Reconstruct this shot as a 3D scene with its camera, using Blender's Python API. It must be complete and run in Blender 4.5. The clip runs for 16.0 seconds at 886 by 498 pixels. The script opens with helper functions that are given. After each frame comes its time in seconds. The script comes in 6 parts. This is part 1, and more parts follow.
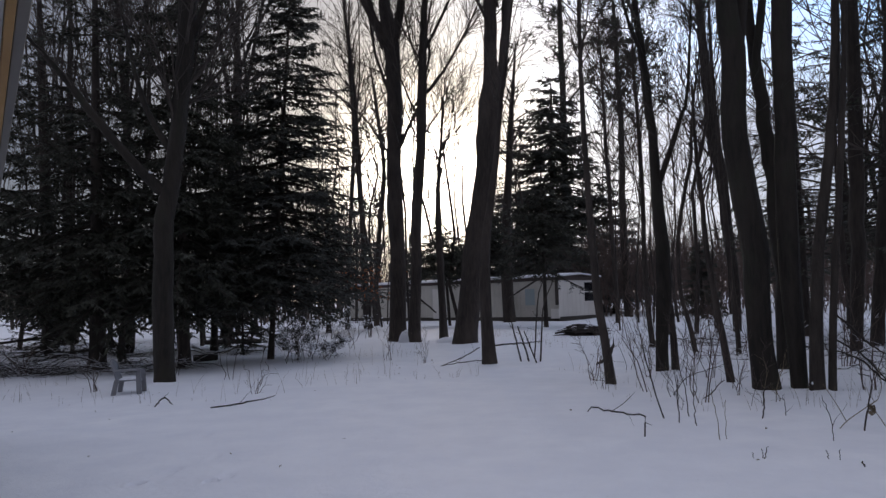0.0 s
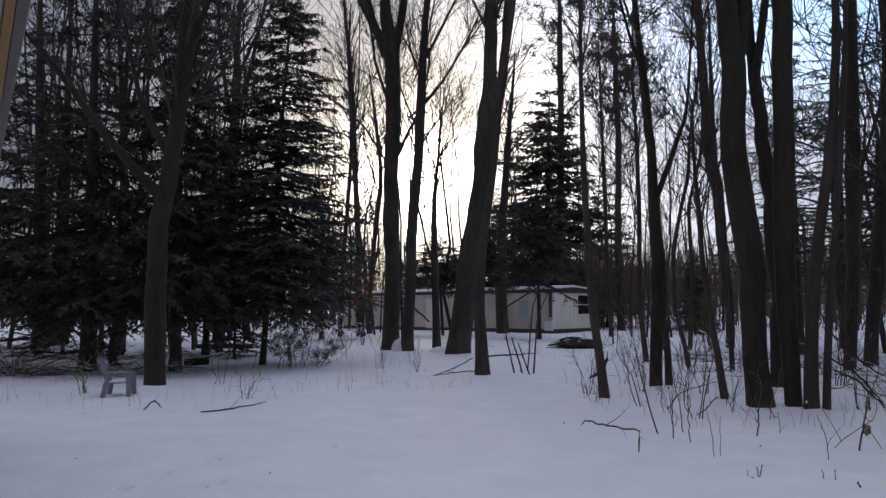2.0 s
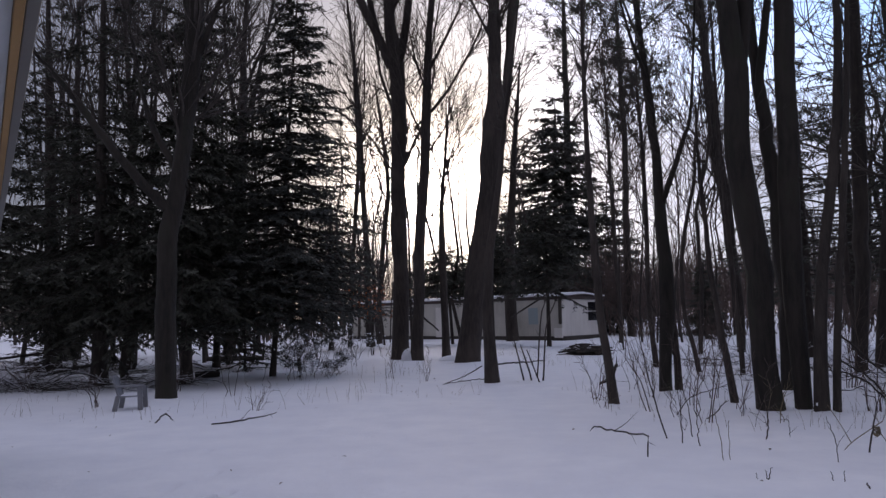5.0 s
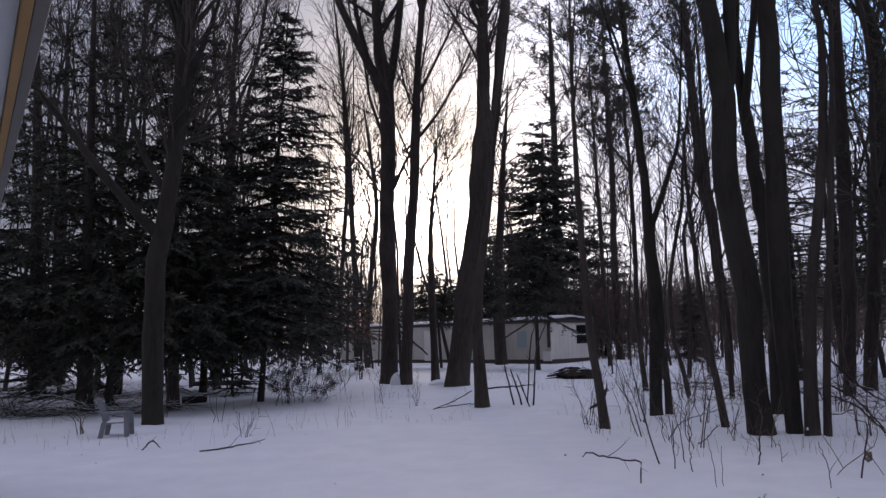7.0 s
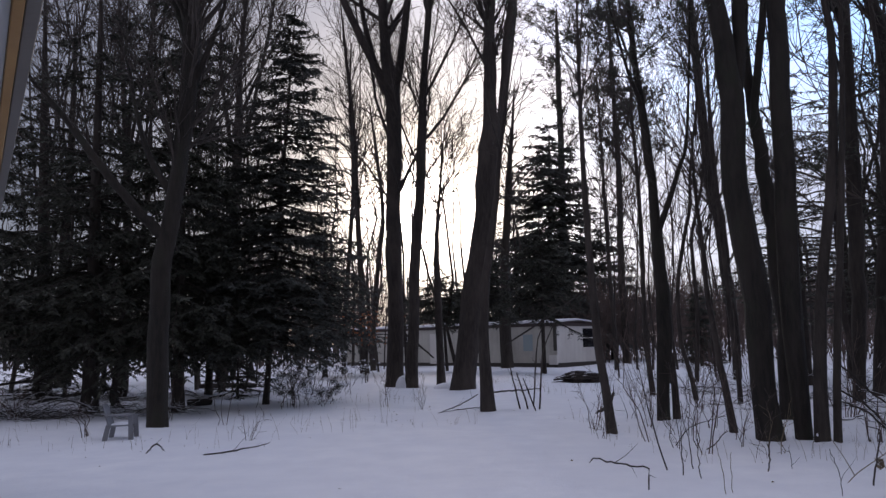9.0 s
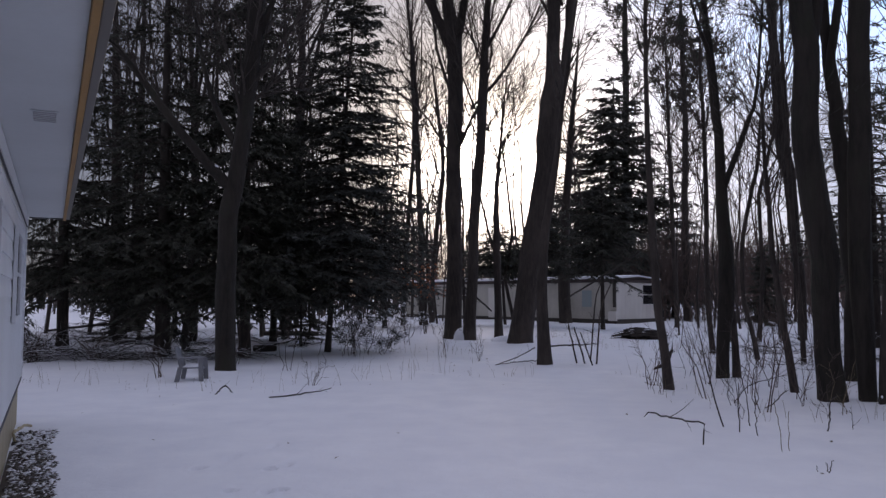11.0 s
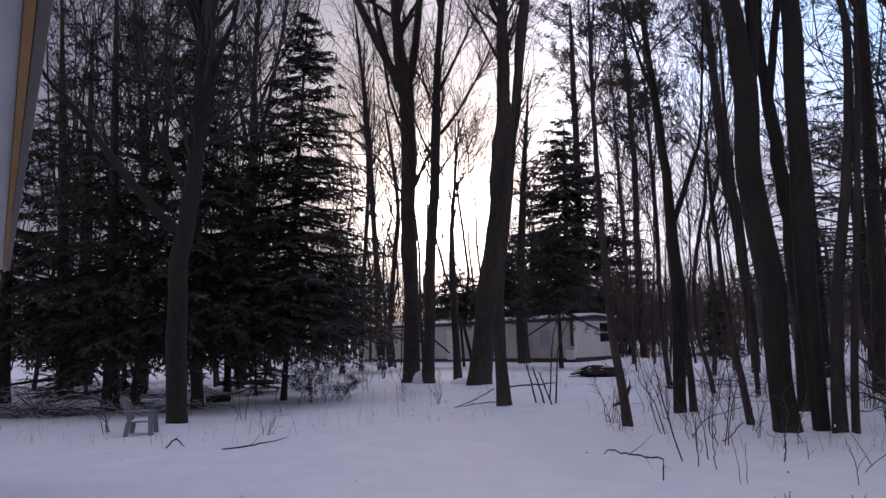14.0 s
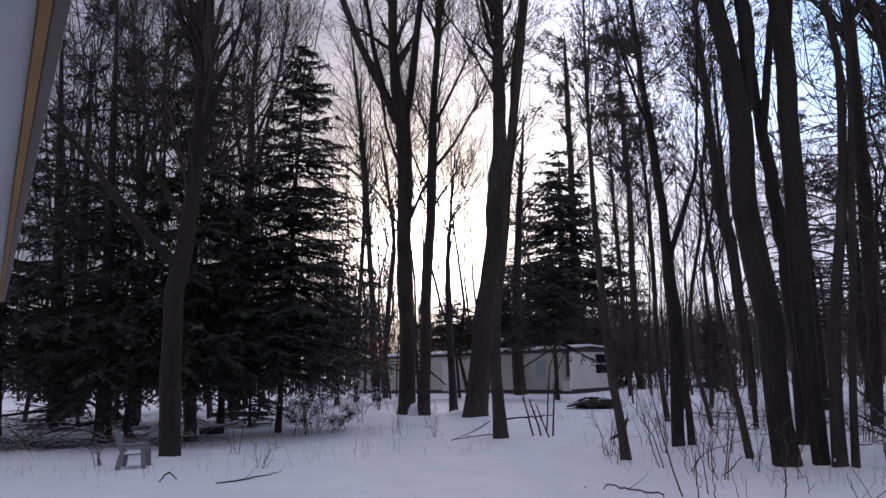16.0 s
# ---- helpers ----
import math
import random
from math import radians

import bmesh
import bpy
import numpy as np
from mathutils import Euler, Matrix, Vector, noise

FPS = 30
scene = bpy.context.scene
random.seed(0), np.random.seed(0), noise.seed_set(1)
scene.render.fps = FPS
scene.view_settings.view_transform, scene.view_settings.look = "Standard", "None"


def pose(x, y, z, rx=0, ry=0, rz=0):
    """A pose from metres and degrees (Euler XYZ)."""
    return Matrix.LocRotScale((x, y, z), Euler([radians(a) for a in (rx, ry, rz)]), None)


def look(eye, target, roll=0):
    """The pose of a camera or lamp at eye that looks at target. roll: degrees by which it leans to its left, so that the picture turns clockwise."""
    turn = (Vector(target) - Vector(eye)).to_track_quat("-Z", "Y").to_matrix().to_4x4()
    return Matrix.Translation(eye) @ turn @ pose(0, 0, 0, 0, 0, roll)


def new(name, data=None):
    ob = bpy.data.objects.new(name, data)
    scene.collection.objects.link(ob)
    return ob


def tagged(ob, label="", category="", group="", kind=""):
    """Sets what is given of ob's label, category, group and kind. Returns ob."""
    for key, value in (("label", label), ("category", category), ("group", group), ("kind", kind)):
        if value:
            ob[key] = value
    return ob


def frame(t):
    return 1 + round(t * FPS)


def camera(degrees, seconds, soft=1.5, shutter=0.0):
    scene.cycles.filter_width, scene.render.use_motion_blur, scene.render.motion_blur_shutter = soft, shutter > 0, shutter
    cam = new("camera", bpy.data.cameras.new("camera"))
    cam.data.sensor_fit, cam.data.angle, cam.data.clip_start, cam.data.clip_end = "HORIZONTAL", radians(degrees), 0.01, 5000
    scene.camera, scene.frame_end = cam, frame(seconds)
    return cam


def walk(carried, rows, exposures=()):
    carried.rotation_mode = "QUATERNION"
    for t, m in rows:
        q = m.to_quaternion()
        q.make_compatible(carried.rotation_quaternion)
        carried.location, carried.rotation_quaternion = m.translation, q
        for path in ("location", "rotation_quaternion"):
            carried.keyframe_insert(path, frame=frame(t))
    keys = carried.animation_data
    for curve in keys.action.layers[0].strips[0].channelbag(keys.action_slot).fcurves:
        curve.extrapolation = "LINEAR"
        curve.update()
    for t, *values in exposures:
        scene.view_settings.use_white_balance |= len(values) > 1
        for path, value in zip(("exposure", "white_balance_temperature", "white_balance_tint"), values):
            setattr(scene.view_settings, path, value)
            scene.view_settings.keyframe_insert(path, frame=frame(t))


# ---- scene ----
cam = camera(60.3, 16.0, 1.4)
EXPOSURE = 0.26
PATH = [
    (0, (0.019, -0.013, 1.505), (0.019, 1.983, 1.635), -1.6),
    (0.5, (0.007, -0.032, 1.497), (0.042, 1.959, 1.685), -1.4),
    (1, (0.02, -0.002, 1.498), (0.027, 1.986, 1.719), -1.1),
    (1.5, (0.02, -0.006, 1.486), (0.031, 1.984, 1.681), -0.5),
    (2, (-0.009, 0.041, 1.498), (0.006, 2.035, 1.653), -0.2),
    (2.5, (0.003, 0.027, 1.491), (0.017, 2.019, 1.661), -1.1),
    (3, (-0.008, 0.029, 1.501), (-0.014, 2.026, 1.618), -1.6),
    (3.5, (0.013, 0.037, 1.476), (0.028, 2.035, 1.566), -1.3),
    (4, (0.0, 0.009, 1.497), (-0.006, 2.005, 1.619), -1.0),
    (4.2, (0.029, -0.041, 1.488), (0.029, 1.952, 1.652), -1.0),
    (6.3, (-0.003, 0.042, 1.53), (-0.028, 2.033, 1.724), -1.6),
    (6.5, (-0.017, -0.006, 1.545), (-0.004, 1.981, 1.777), -1.3),
    (7, (-0.016, -0.013, 1.521), (0.009, 1.972, 1.758), -1.3),
    (7.5, (0.009, 0.091, 1.485), (0.029, 2.091, 1.451), -1.1),
    (8, (-0.032, 0.016, 1.517), (-0.043, 2.016, 1.477), -0.9),
    (8.5, (-0.03, 0.052, 1.525), (-0.059, 2.051, 1.596), -1.5),
    (9, (-0.012, 0.064, 1.53), (-0.003, 2.049, 1.775), -1.1),
    (9.2, (-0.026, 0.022, 1.53), (-0.015, 2.002, 1.816), -1.2),
    (11.3, (0.011, -0.053, 1.502), (-0.146, 1.938, 1.619), 0.2),
    (11.5, (0.037, -0.104, 1.499), (0.002, 1.889, 1.657), -0.4),
    (12, (0.005, -0.164, 1.522), (0.115, 1.82, 1.748), -1.7),
    (12.5, (0.069, -0.08, 1.506), (0.132, 1.908, 1.722), -2.0),
    (13, (0.038, -0.055, 1.476), (0.07, 1.944, 1.538), -1.1),
    (13.5, (0.004, 0.016, 1.468), (-0.061, 2.014, 1.391), -1.6),
    (14, (0.029, 0.024, 1.492), (-0.005, 2.009, 1.729), -1.6),
    (14.5, (0.041, -0.003, 1.516), (0.037, 1.975, 1.813), -1.8),
    (15, (0.014, 0.063, 1.547), (0.034, 2.041, 1.838), -1.8),
    (15.5, (-0.003, 0.015, 1.524), (0.029, 1.978, 1.907), -2.2),
    (16, (-0.003, 0.026, 1.514), (-0.022, 2.001, 1.829), -1.5),
]
# the camera opens up a little when it looks at the sky, and closes over the snow
EXPOSURES = [(0, -0.05, 7150, 13), (1.5, 0.05, 7100, 13), (3.5, 0.0, 7050, 18), (6.5, 0.03, 7000, 20), (7, 0.05, 7000, 20), (8, -0.02, 6950, 17), (9, 0.08, 7000, 18), (11.5, -0.05, 7000, 20), (12, 0.05, 7000, 24), (13, 0.0, 6950, 23), (13.5, -0.06, 6950, 22), (14, 0.0, 6950, 26), (14.5, 0.09, 6950, 26), (15.5, 0.14, 6950, 25), (16, 0.12, 6950, 23)]
walk(cam, [(t, look(eye, target, roll)) for t, eye, target, roll in PATH], [(t, EXPOSURE + ev, float(k), float(tint)) for t, ev, k, tint in EXPOSURES])

# ---- world, sun, exposure ----
SUN_EL, SUN_AZ = radians(9.6), radians(-2.4)
CLEAR, CLOUD, CLOUD_LOW, CLOUD_TOP, GLOW_WIDE, GLOW_NEAR, WEST = 0.32, (0.80, 0.905, 1.19), 0.19, 0.44, 0.62, 11.0, 0.58
world = bpy.data.worlds.new("winter_sky")
scene.world = world
world.use_nodes = True
wt = world.node_tree
wt.nodes.clear()
sun_way = Vector((math.sin(SUN_AZ) * math.cos(SUN_EL), math.cos(SUN_AZ) * math.cos(SUN_EL), math.sin(SUN_EL)))


def sky_node(kind, **sets):
    n = wt.nodes.new(kind)
    for key, value in sets.items():
        n.inputs[key].default_value = value
    return n


def sky_math(op, a, b):
    n = wt.nodes.new("ShaderNodeMath")
    n.operation = op
    for sock, v in zip(n.inputs, (a, b)):
        if isinstance(v, (int, float)):
            sock.default_value = v
        else:
            wt.links.new(v, sock)
    return n.outputs[0]


def sky_mix(fac, a, b, blend="MIX"):
    n = wt.nodes.new("ShaderNodeMix")
    n.data_type, n.blend_type = "RGBA", blend
    for sock, v in ((n.inputs[0], fac), (n.inputs[6], a), (n.inputs[7], b)):
        if isinstance(v, (int, float)):
            sock.default_value = v
        elif isinstance(v, tuple):
            sock.default_value = (*v, 1)
        else:
            wt.links.new(v, sock)
    return n.outputs[2]


def sky_ramp(fac, stops):
    r = wt.nodes.new("ShaderNodeValToRGB")
    while len(r.color_ramp.elements) < len(stops):
        r.color_ramp.elements.new(0.5)
    for k, (p, v) in zip(r.color_ramp.elements, stops):
        k.position, k.color = p, (v, v, v, 1)
    wt.links.new(fac, r.inputs[0])
    return r.outputs[0]


# clear evening sky, and over it a thin sheet of broken cloud that glows round the low sun
sky = wt.nodes.new("ShaderNodeTexSky")
sky.sky_type = "NISHITA"
sky.sun_disc = False
sky.sun_elevation, sky.sun_rotation = SUN_EL, SUN_AZ
sky.air_density, sky.dust_density, sky.ozone_density = 1.0, 0.6, 4.0
clear = sky_mix(1.0, sky.outputs[0], (CLEAR, CLEAR, CLEAR), "MULTIPLY")
dome = wt.nodes.new("ShaderNodeTexCoord").outputs["Generated"]
toward = wt.nodes.new("ShaderNodeVectorMath")
toward.operation = "DOT_PRODUCT"
wt.links.new(dome, toward.inputs[0])
toward.inputs[1].default_value = sun_way
near_sun = sky_math("MAXIMUM", toward.outputs["Value"], 0.0)
glow = sky_math("ADD", sky_math("MULTIPLY", sky_math("POWER", near_sun, 34.0), GLOW_WIDE), sky_math("MULTIPLY", sky_math("POWER", near_sun, 420.0), GLOW_NEAR))
warm = sky_math("MINIMUM", sky_math("MULTIPLY", sky_math("POWER", near_sun, 26.0), 1.2), 1.0)
tone = sky_mix(warm, CLOUD, (1.0, 0.94, 0.84))
split = wt.nodes.new("ShaderNodeSeparateXYZ")
wt.links.new(dome, split.inputs[0])
rise = sky_math("MAXIMUM", split.outputs["Z"], 0.0)
broad = sky_math("MULTIPLY", sky_math("POWER", near_sun, 14.0), 0.12)
level = sky_math("ADD", sky_math("ADD", sky_math("MULTIPLY", glow, 0.8), broad), sky_math("ADD", sky_math("MULTIPLY", rise, CLOUD_TOP), CLOUD_LOW))
spread = sky_node("ShaderNodeMapping")
spread.inputs["Scale"].default_value = (1.0, 1.0, 2.4)
wt.links.new(dome, spread.inputs["Vector"])
drift = sky_node("ShaderNodeTexNoise", Scale=2.3, Detail=7.0, Roughness=0.55)
wt.links.new(spread.outputs[0], drift.inputs["Vector"])
billow = sky_node("ShaderNodeTexNoise", Scale=7.0, Detail=6.0, Roughness=0.6)
wt.links.new(spread.outputs[0], billow.inputs["Vector"])
# the bank of cloud thins out towards the north-east
ahead = sky_math("MAXIMUM", split.outputs["Y"], 0.0)
broken = sky_math("ADD", sky_math("MULTIPLY", drift.outputs["Fac"], 0.6), sky_math("MULTIPLY", billow.outputs["Fac"], 0.4))
bank = sky_math("SUBTRACT", broken, sky_math("MULTIPLY", sky_math("MULTIPLY", split.outputs["X"], ahead), 0.85))
cover = sky_ramp(bank, [(0.22, 0.1), (0.44, 0.97)])
low_bank = sky_ramp(rise, [(0.21, 0.94), (0.33, 0.0)])
cover = sky_math("MAXIMUM", cover, low_bank)
puff = sky_math("ADD", sky_math("MULTIPLY", billow.outputs["Fac"], 0.7), 0.65)
west = sky_math("MULTIPLY", sky_ramp(sky_math("ADD", sky_math("MULTIPLY", sky_math("MULTIPLY", split.outputs["X"], ahead), 0.5), 0.5), [(0.35, WEST * 0.5), (0.47, 0.44), (0.56, 1.0)]), 2.0)
# thick cloud to the west, thin and bright to the east; away from the sunset the cloud is duller
east = sky_ramp(sky_math("ADD", sky_math("MULTIPLY", split.outputs["Y"], 0.5), 0.5), [(0.1, 0.4), (0.42, 0.7), (0.6, 1.0)])
cloud = sky_mix(1.0, tone, sky_math("MULTIPLY", sky_math("MULTIPLY", level, puff), sky_math("MULTIPLY", west, east)), "MULTIPLY")
bg = wt.nodes.new("ShaderNodeBackground")
bg.inputs["Strength"].default_value = 1.0
wout = wt.nodes.new("ShaderNodeOutputWorld")
aureole = sky_math("ADD", glow, sky_math("MULTIPLY", sky_math("POWER", near_sun, 14.0), 0.8))
haze = sky_mix(1.0, (1.0, 0.96, 0.96), aureole, "MULTIPLY")
wt.links.new(sky_mix(cover, sky_mix(1.0, clear, haze, "ADD"), cloud), bg.inputs["Color"])
wt.links.new(bg.outputs[0], wout.inputs["Surface"])

sun_data = bpy.data.lights.new("sun", "SUN")
sun_data.energy, sun_data.angle, sun_data.color = 0.4, radians(10), (1.0, 0.86, 0.68)
sun = new("sun", sun_data)
sun.matrix_world = look(sun_way * 60, (0, 0, 0))


# ---- materials ----
class Mat:
    """A node material with a few short ways to add noise, ramps and bump."""

    def __init__(self, name, rough=0.8, metal=0.0):
        self.m = bpy.data.materials.new(name)
        self.m.use_nodes = True
        self.t = self.m.node_tree
        self.b = self.t.nodes["Principled BSDF"]
        self.b.inputs["Roughness"].default_value = rough
        self.b.inputs["Metallic"].default_value = metal
        self.co = self.t.nodes.new("ShaderNodeTexCoord")

    def node(self, kind, **sets):
        n = self.t.nodes.new(kind)
        for key, value in sets.items():
            n.inputs[key.replace("_", " ")].default_value = value
        return n

    def link(self, a, b):
        self.t.links.new(a, b)

    def place(self, scale=(1, 1, 1), space="Object"):
        mp = self.node("ShaderNodeMapping")
        mp.inputs["Scale"].default_value = scale
        self.link(self.co.outputs[space], mp.inputs["Vector"])
        return mp.outputs[0]

    def noise(self, scale, detail=4.0, rough=0.6, stretch=(1, 1, 1), space="Object"):
        n = self.node("ShaderNodeTexNoise", Scale=scale, Detail=detail, Roughness=rough)
        self.link(self.place(stretch, space), n.inputs["Vector"])
        return n.outputs["Fac"]

    def ramp(self, fac, stops):
        r = self.node("ShaderNodeValToRGB")
        e = r.color_ramp.elements
        while len(e) < len(stops):
            e.new(0.5)
        for k, (p, c) in zip(e, stops):
            k.position, k.color = p, (*c, 1)
        self.link(fac, r.inputs[0])
        return r.outputs[0]

    def mix(self, fac, a, b, blend="MIX"):
        n = self.t.nodes.new("ShaderNodeMix")
        n.data_type, n.blend_type = "RGBA", blend
        for sock, v in ((n.inputs[0], fac), (n.inputs[6], a), (n.inputs[7], b)):
            if isinstance(v, (float, int)):
                sock.default_value = v
            elif isinstance(v, tuple):
                sock.default_value = (*v, 1)
            else:
                self.link(v, sock)
        return n.outputs[2]

    def color(self, out):
        if isinstance(out, tuple):
            self.b.inputs["Base Color"].default_value = (*out, 1)
        else:
            self.link(out, self.b.inputs["Base Color"])
        return self

    def bump(self, height, strength=0.5, distance=0.02):
        n = self.node("ShaderNodeBump", Strength=strength, Distance=distance)
        self.link(height, n.inputs["Height"])
        self.link(n.outputs[0], self.b.inputs["Normal"])
        return self


def bark_material(name, dark, light, moss=0.0):
    k = Mat(name, 0.95)
    ridges = k.noise(16, 6, 0.7, (1, 1, 0.16))
    broad = k.noise(1.4, 3, 0.6, (1, 1, 0.5))
    base = k.ramp(ridges, [(0.3, dark), (0.72, light)])
    base = k.mix(k.ramp(broad, [(0.45, (0, 0, 0)), (0.75, (1, 1, 1))]), base, tuple(v * 1.25 for v in light))
    if moss:
        green = k.ramp(k.noise(2.6, 5, 0.7, (1, 1, 0.4)), [(0.52, (0, 0, 0)), (0.68, (moss, moss, moss))])
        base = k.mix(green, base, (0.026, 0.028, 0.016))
    return k.color(base).bump(ridges, 0.9, 0.03).m


def snow_material():
    k = Mat("snow", 0.75)
    broad = k.noise(0.35, 4, 0.55)
    grain = k.noise(9, 6, 0.65)
    fine = k.noise(60, 3, 0.6)
    tint = k.ramp(broad, [(0.3, (0.80, 0.805, 0.845)), (0.7, (0.87, 0.868, 0.89))])
    patch = k.ramp(k.noise(1.7, 5, 0.6), [(0.35, (0, 0, 0)), (0.75, (1, 1, 1))])
    tint = k.mix(patch, tint, (0.76, 0.765, 0.81))
    litter = k.ramp(k.noise(22, 3, 0.5), [(0.70, (0, 0, 0)), (0.80, (0.35, 0.35, 0.35))])
    k.color(k.mix(litter, tint, (0.42, 0.40, 0.42)))
    both = k.node("ShaderNodeMath")
    both.operation = "MULTIPLY_ADD"
    k.link(fine, both.inputs[0])
    both.inputs[1].default_value = 0.12
    k.link(grain, both.inputs[2])
    k.bump(both.outputs[0], 0.35, 0.05)
    k.b.inputs["Subsurface Weight"].default_value = 0.0
    return k.m


def painted(name, base, stain, rough=0.6, scale=2.0, streak=(1, 1, 0.25), grain=40, amount=0.6):
    k = Mat(name, rough)
    broad = k.noise(scale, 5, 0.65, streak)
    fac = k.ramp(broad, [(0.42, (0, 0, 0)), (0.78, (amount, amount, amount))])
    small = k.noise(grain, 3, 0.6)
    shade = k.mix(fac, base, stain)
    k.color(k.mix(k.ramp(small, [(0.4, (0, 0, 0)), (0.8, (0.15, 0.15, 0.15))]), shade, stain))
    return k.bump(small, 0.15, 0.005).m


def needle_material(name, dark, light):
    k = Mat(name, 0.7)
    isl = k.node("ShaderNodeNewGeometry")
    base = k.ramp(isl.outputs["Random Per Island"], [(0.0, dark), (0.8, light), (1.0, tuple(v * 1.3 for v in light))])
    patch = k.ramp(k.noise(0.9, 3, 0.6), [(0.4, (0, 0, 0)), (0.7, (0.5, 0.5, 0.5))])
    return k.color(k.mix(patch, base, (0.034, 0.032, 0.021))).m


BARK = bark_material("bark_grey", (0.022, 0.0168, 0.0138), (0.072, 0.056, 0.047))
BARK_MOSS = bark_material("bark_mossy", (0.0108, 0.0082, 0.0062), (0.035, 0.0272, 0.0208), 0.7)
BARK_DARK = bark_material("bark_conifer", (0.019, 0.0145, 0.012), (0.060, 0.047, 0.038))
TWIG = bark_material("twig_bark", (0.030, 0.0245, 0.021), (0.080, 0.064, 0.055))
BRUSH = bark_material("brush_bark", (0.060, 0.042, 0.036), (0.130, 0.092, 0.078))
NEEDLE = needle_material("hemlock_needles", (0.024, 0.026, 0.019), (0.054, 0.056, 0.038))
NEEDLE_SPRUCE = needle_material("spruce_needles", (0.034, 0.036, 0.032), (0.068, 0.072, 0.061))
NEEDLE_PINE = needle_material("pine_needles", (0.024, 0.030, 0.019), (0.055, 0.064, 0.040))
SNOW = snow_material()
STALK = painted("dry_stalk", (0.20, 0.155, 0.10), (0.10, 0.075, 0.05), 0.9, 6.0)
DEADWOOD = painted("dead_wood", (0.05, 0.041, 0.035), (0.025, 0.02, 0.018), 0.95, 5.0)
GREYWOOD = painted("weathered_grey_wood", (0.15, 0.14, 0.13), (0.08, 0.072, 0.066), 0.95, 5.0)
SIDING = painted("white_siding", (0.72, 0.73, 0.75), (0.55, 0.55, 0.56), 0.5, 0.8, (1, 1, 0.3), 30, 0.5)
# white soffit darkened: the shade under the eave is put into its colour
SOFFIT = painted("shaded_white_soffit", (0.50, 0.52, 0.53), (0.38, 0.39, 0.39), 0.55, 0.9, (1, 1, 1), 25, 0.5)
TRIM_WOOD = painted("raw_pine_trim", (0.36, 0.20, 0.065), (0.15, 0.08, 0.035), 0.75, 4.0, (0.5, 0.15, 1), 50, 0.9)
DRIP_EDGE = painted("brown_metal_edge", (0.105, 0.092, 0.075), (0.07, 0.062, 0.052), 0.5, 3.0)
RUST_LEAF = painted("rust_leaf", (0.34, 0.11, 0.035), (0.20, 0.07, 0.03), 0.8, 9.0)
PALE_WOOD = painted("peeled_wood", (0.50, 0.42, 0.27), (0.32, 0.25, 0.15), 0.8, 5.0)
FOUNDATION = painted("tan_foundation", (0.46, 0.39, 0.27), (0.24, 0.20, 0.14), 0.9, 3.0)
DARK_TRIM = painted("dark_trim", (0.045, 0.045, 0.05), (0.09, 0.09, 0.09), 0.6, 4.0)
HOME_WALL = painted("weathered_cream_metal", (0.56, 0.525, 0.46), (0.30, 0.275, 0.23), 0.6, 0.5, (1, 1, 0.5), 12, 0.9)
# pale trim metal; the end wall's brighter skylight is put into its colour
HOME_END = painted("pale_metal_skylit_end", (0.74, 0.70, 0.65), (0.52, 0.48, 0.43), 0.6, 0.5, (1, 1, 0.5), 12, 0.7)
HOME_BAND = painted("faded_red_band", (0.060, 0.038, 0.034), (0.04, 0.03, 0.027), 0.7, 1.2)
HOME_SKIRT = painted("dark_skirting", (0.075, 0.065, 0.055), (0.035, 0.03, 0.028), 0.9, 2.0)
TEAL = painted("faded_teal_paint", (0.30, 0.37, 0.39), (0.34, 0.36, 0.35), 0.6, 1.5)
PLASTIC = painted("weathered_white_plastic", (0.21, 0.21, 0.225), (0.13, 0.13, 0.14), 0.45, 5.0)
VENT_SLOT = painted("vent_shade", (0.30, 0.30, 0.31), (0.2, 0.2, 0.2), 0.7, 4.0)
WET_LEAF = painted("wet_leaves", (0.06, 0.045, 0.035), (0.025, 0.02, 0.017), 0.7, 9.0)
GRAVEL = painted("wet_gravel", (0.20, 0.175, 0.16), (0.06, 0.05, 0.045), 0.85, 8.0, (1, 1, 1), 60, 0.9)


def glass_material():
    k = Mat("dark_window_glass", 0.06)
    k.color((0.012, 0.013, 0.016))
    k.b.inputs["IOR"].default_value = 1.5
    return k.m


GLASS = glass_material()

# ---- helpers for shapes ----
rng = np.random.default_rng(7)


def lattice(seed):
    return np.random.default_rng(seed).random((128, 128))


LAT = [lattice(s) for s in range(6)]


def field(x, y, size, k=0):
    """Smooth value noise in the plane, from -1 to 1, with cells of the given size."""
    u, v = np.asarray(x) / size + 31.7, np.asarray(y) / size + 57.3
    i, j = np.floor(u).astype(int), np.floor(v).astype(int)
    a, b = u - i, v - j
    a, b = a * a * (3 - 2 * a), b * b * (3 - 2 * b)
    g = LAT[k % 6]
    i0, i1, j0, j1 = i % 128, (i + 1) % 128, j % 128, (j + 1) % 128
    return 2 * ((g[i0, j0] * (1 - a) + g[i1, j0] * a) * (1 - b) + (g[i0, j1] * (1 - a) + g[i1, j1] * a) * b) - 1


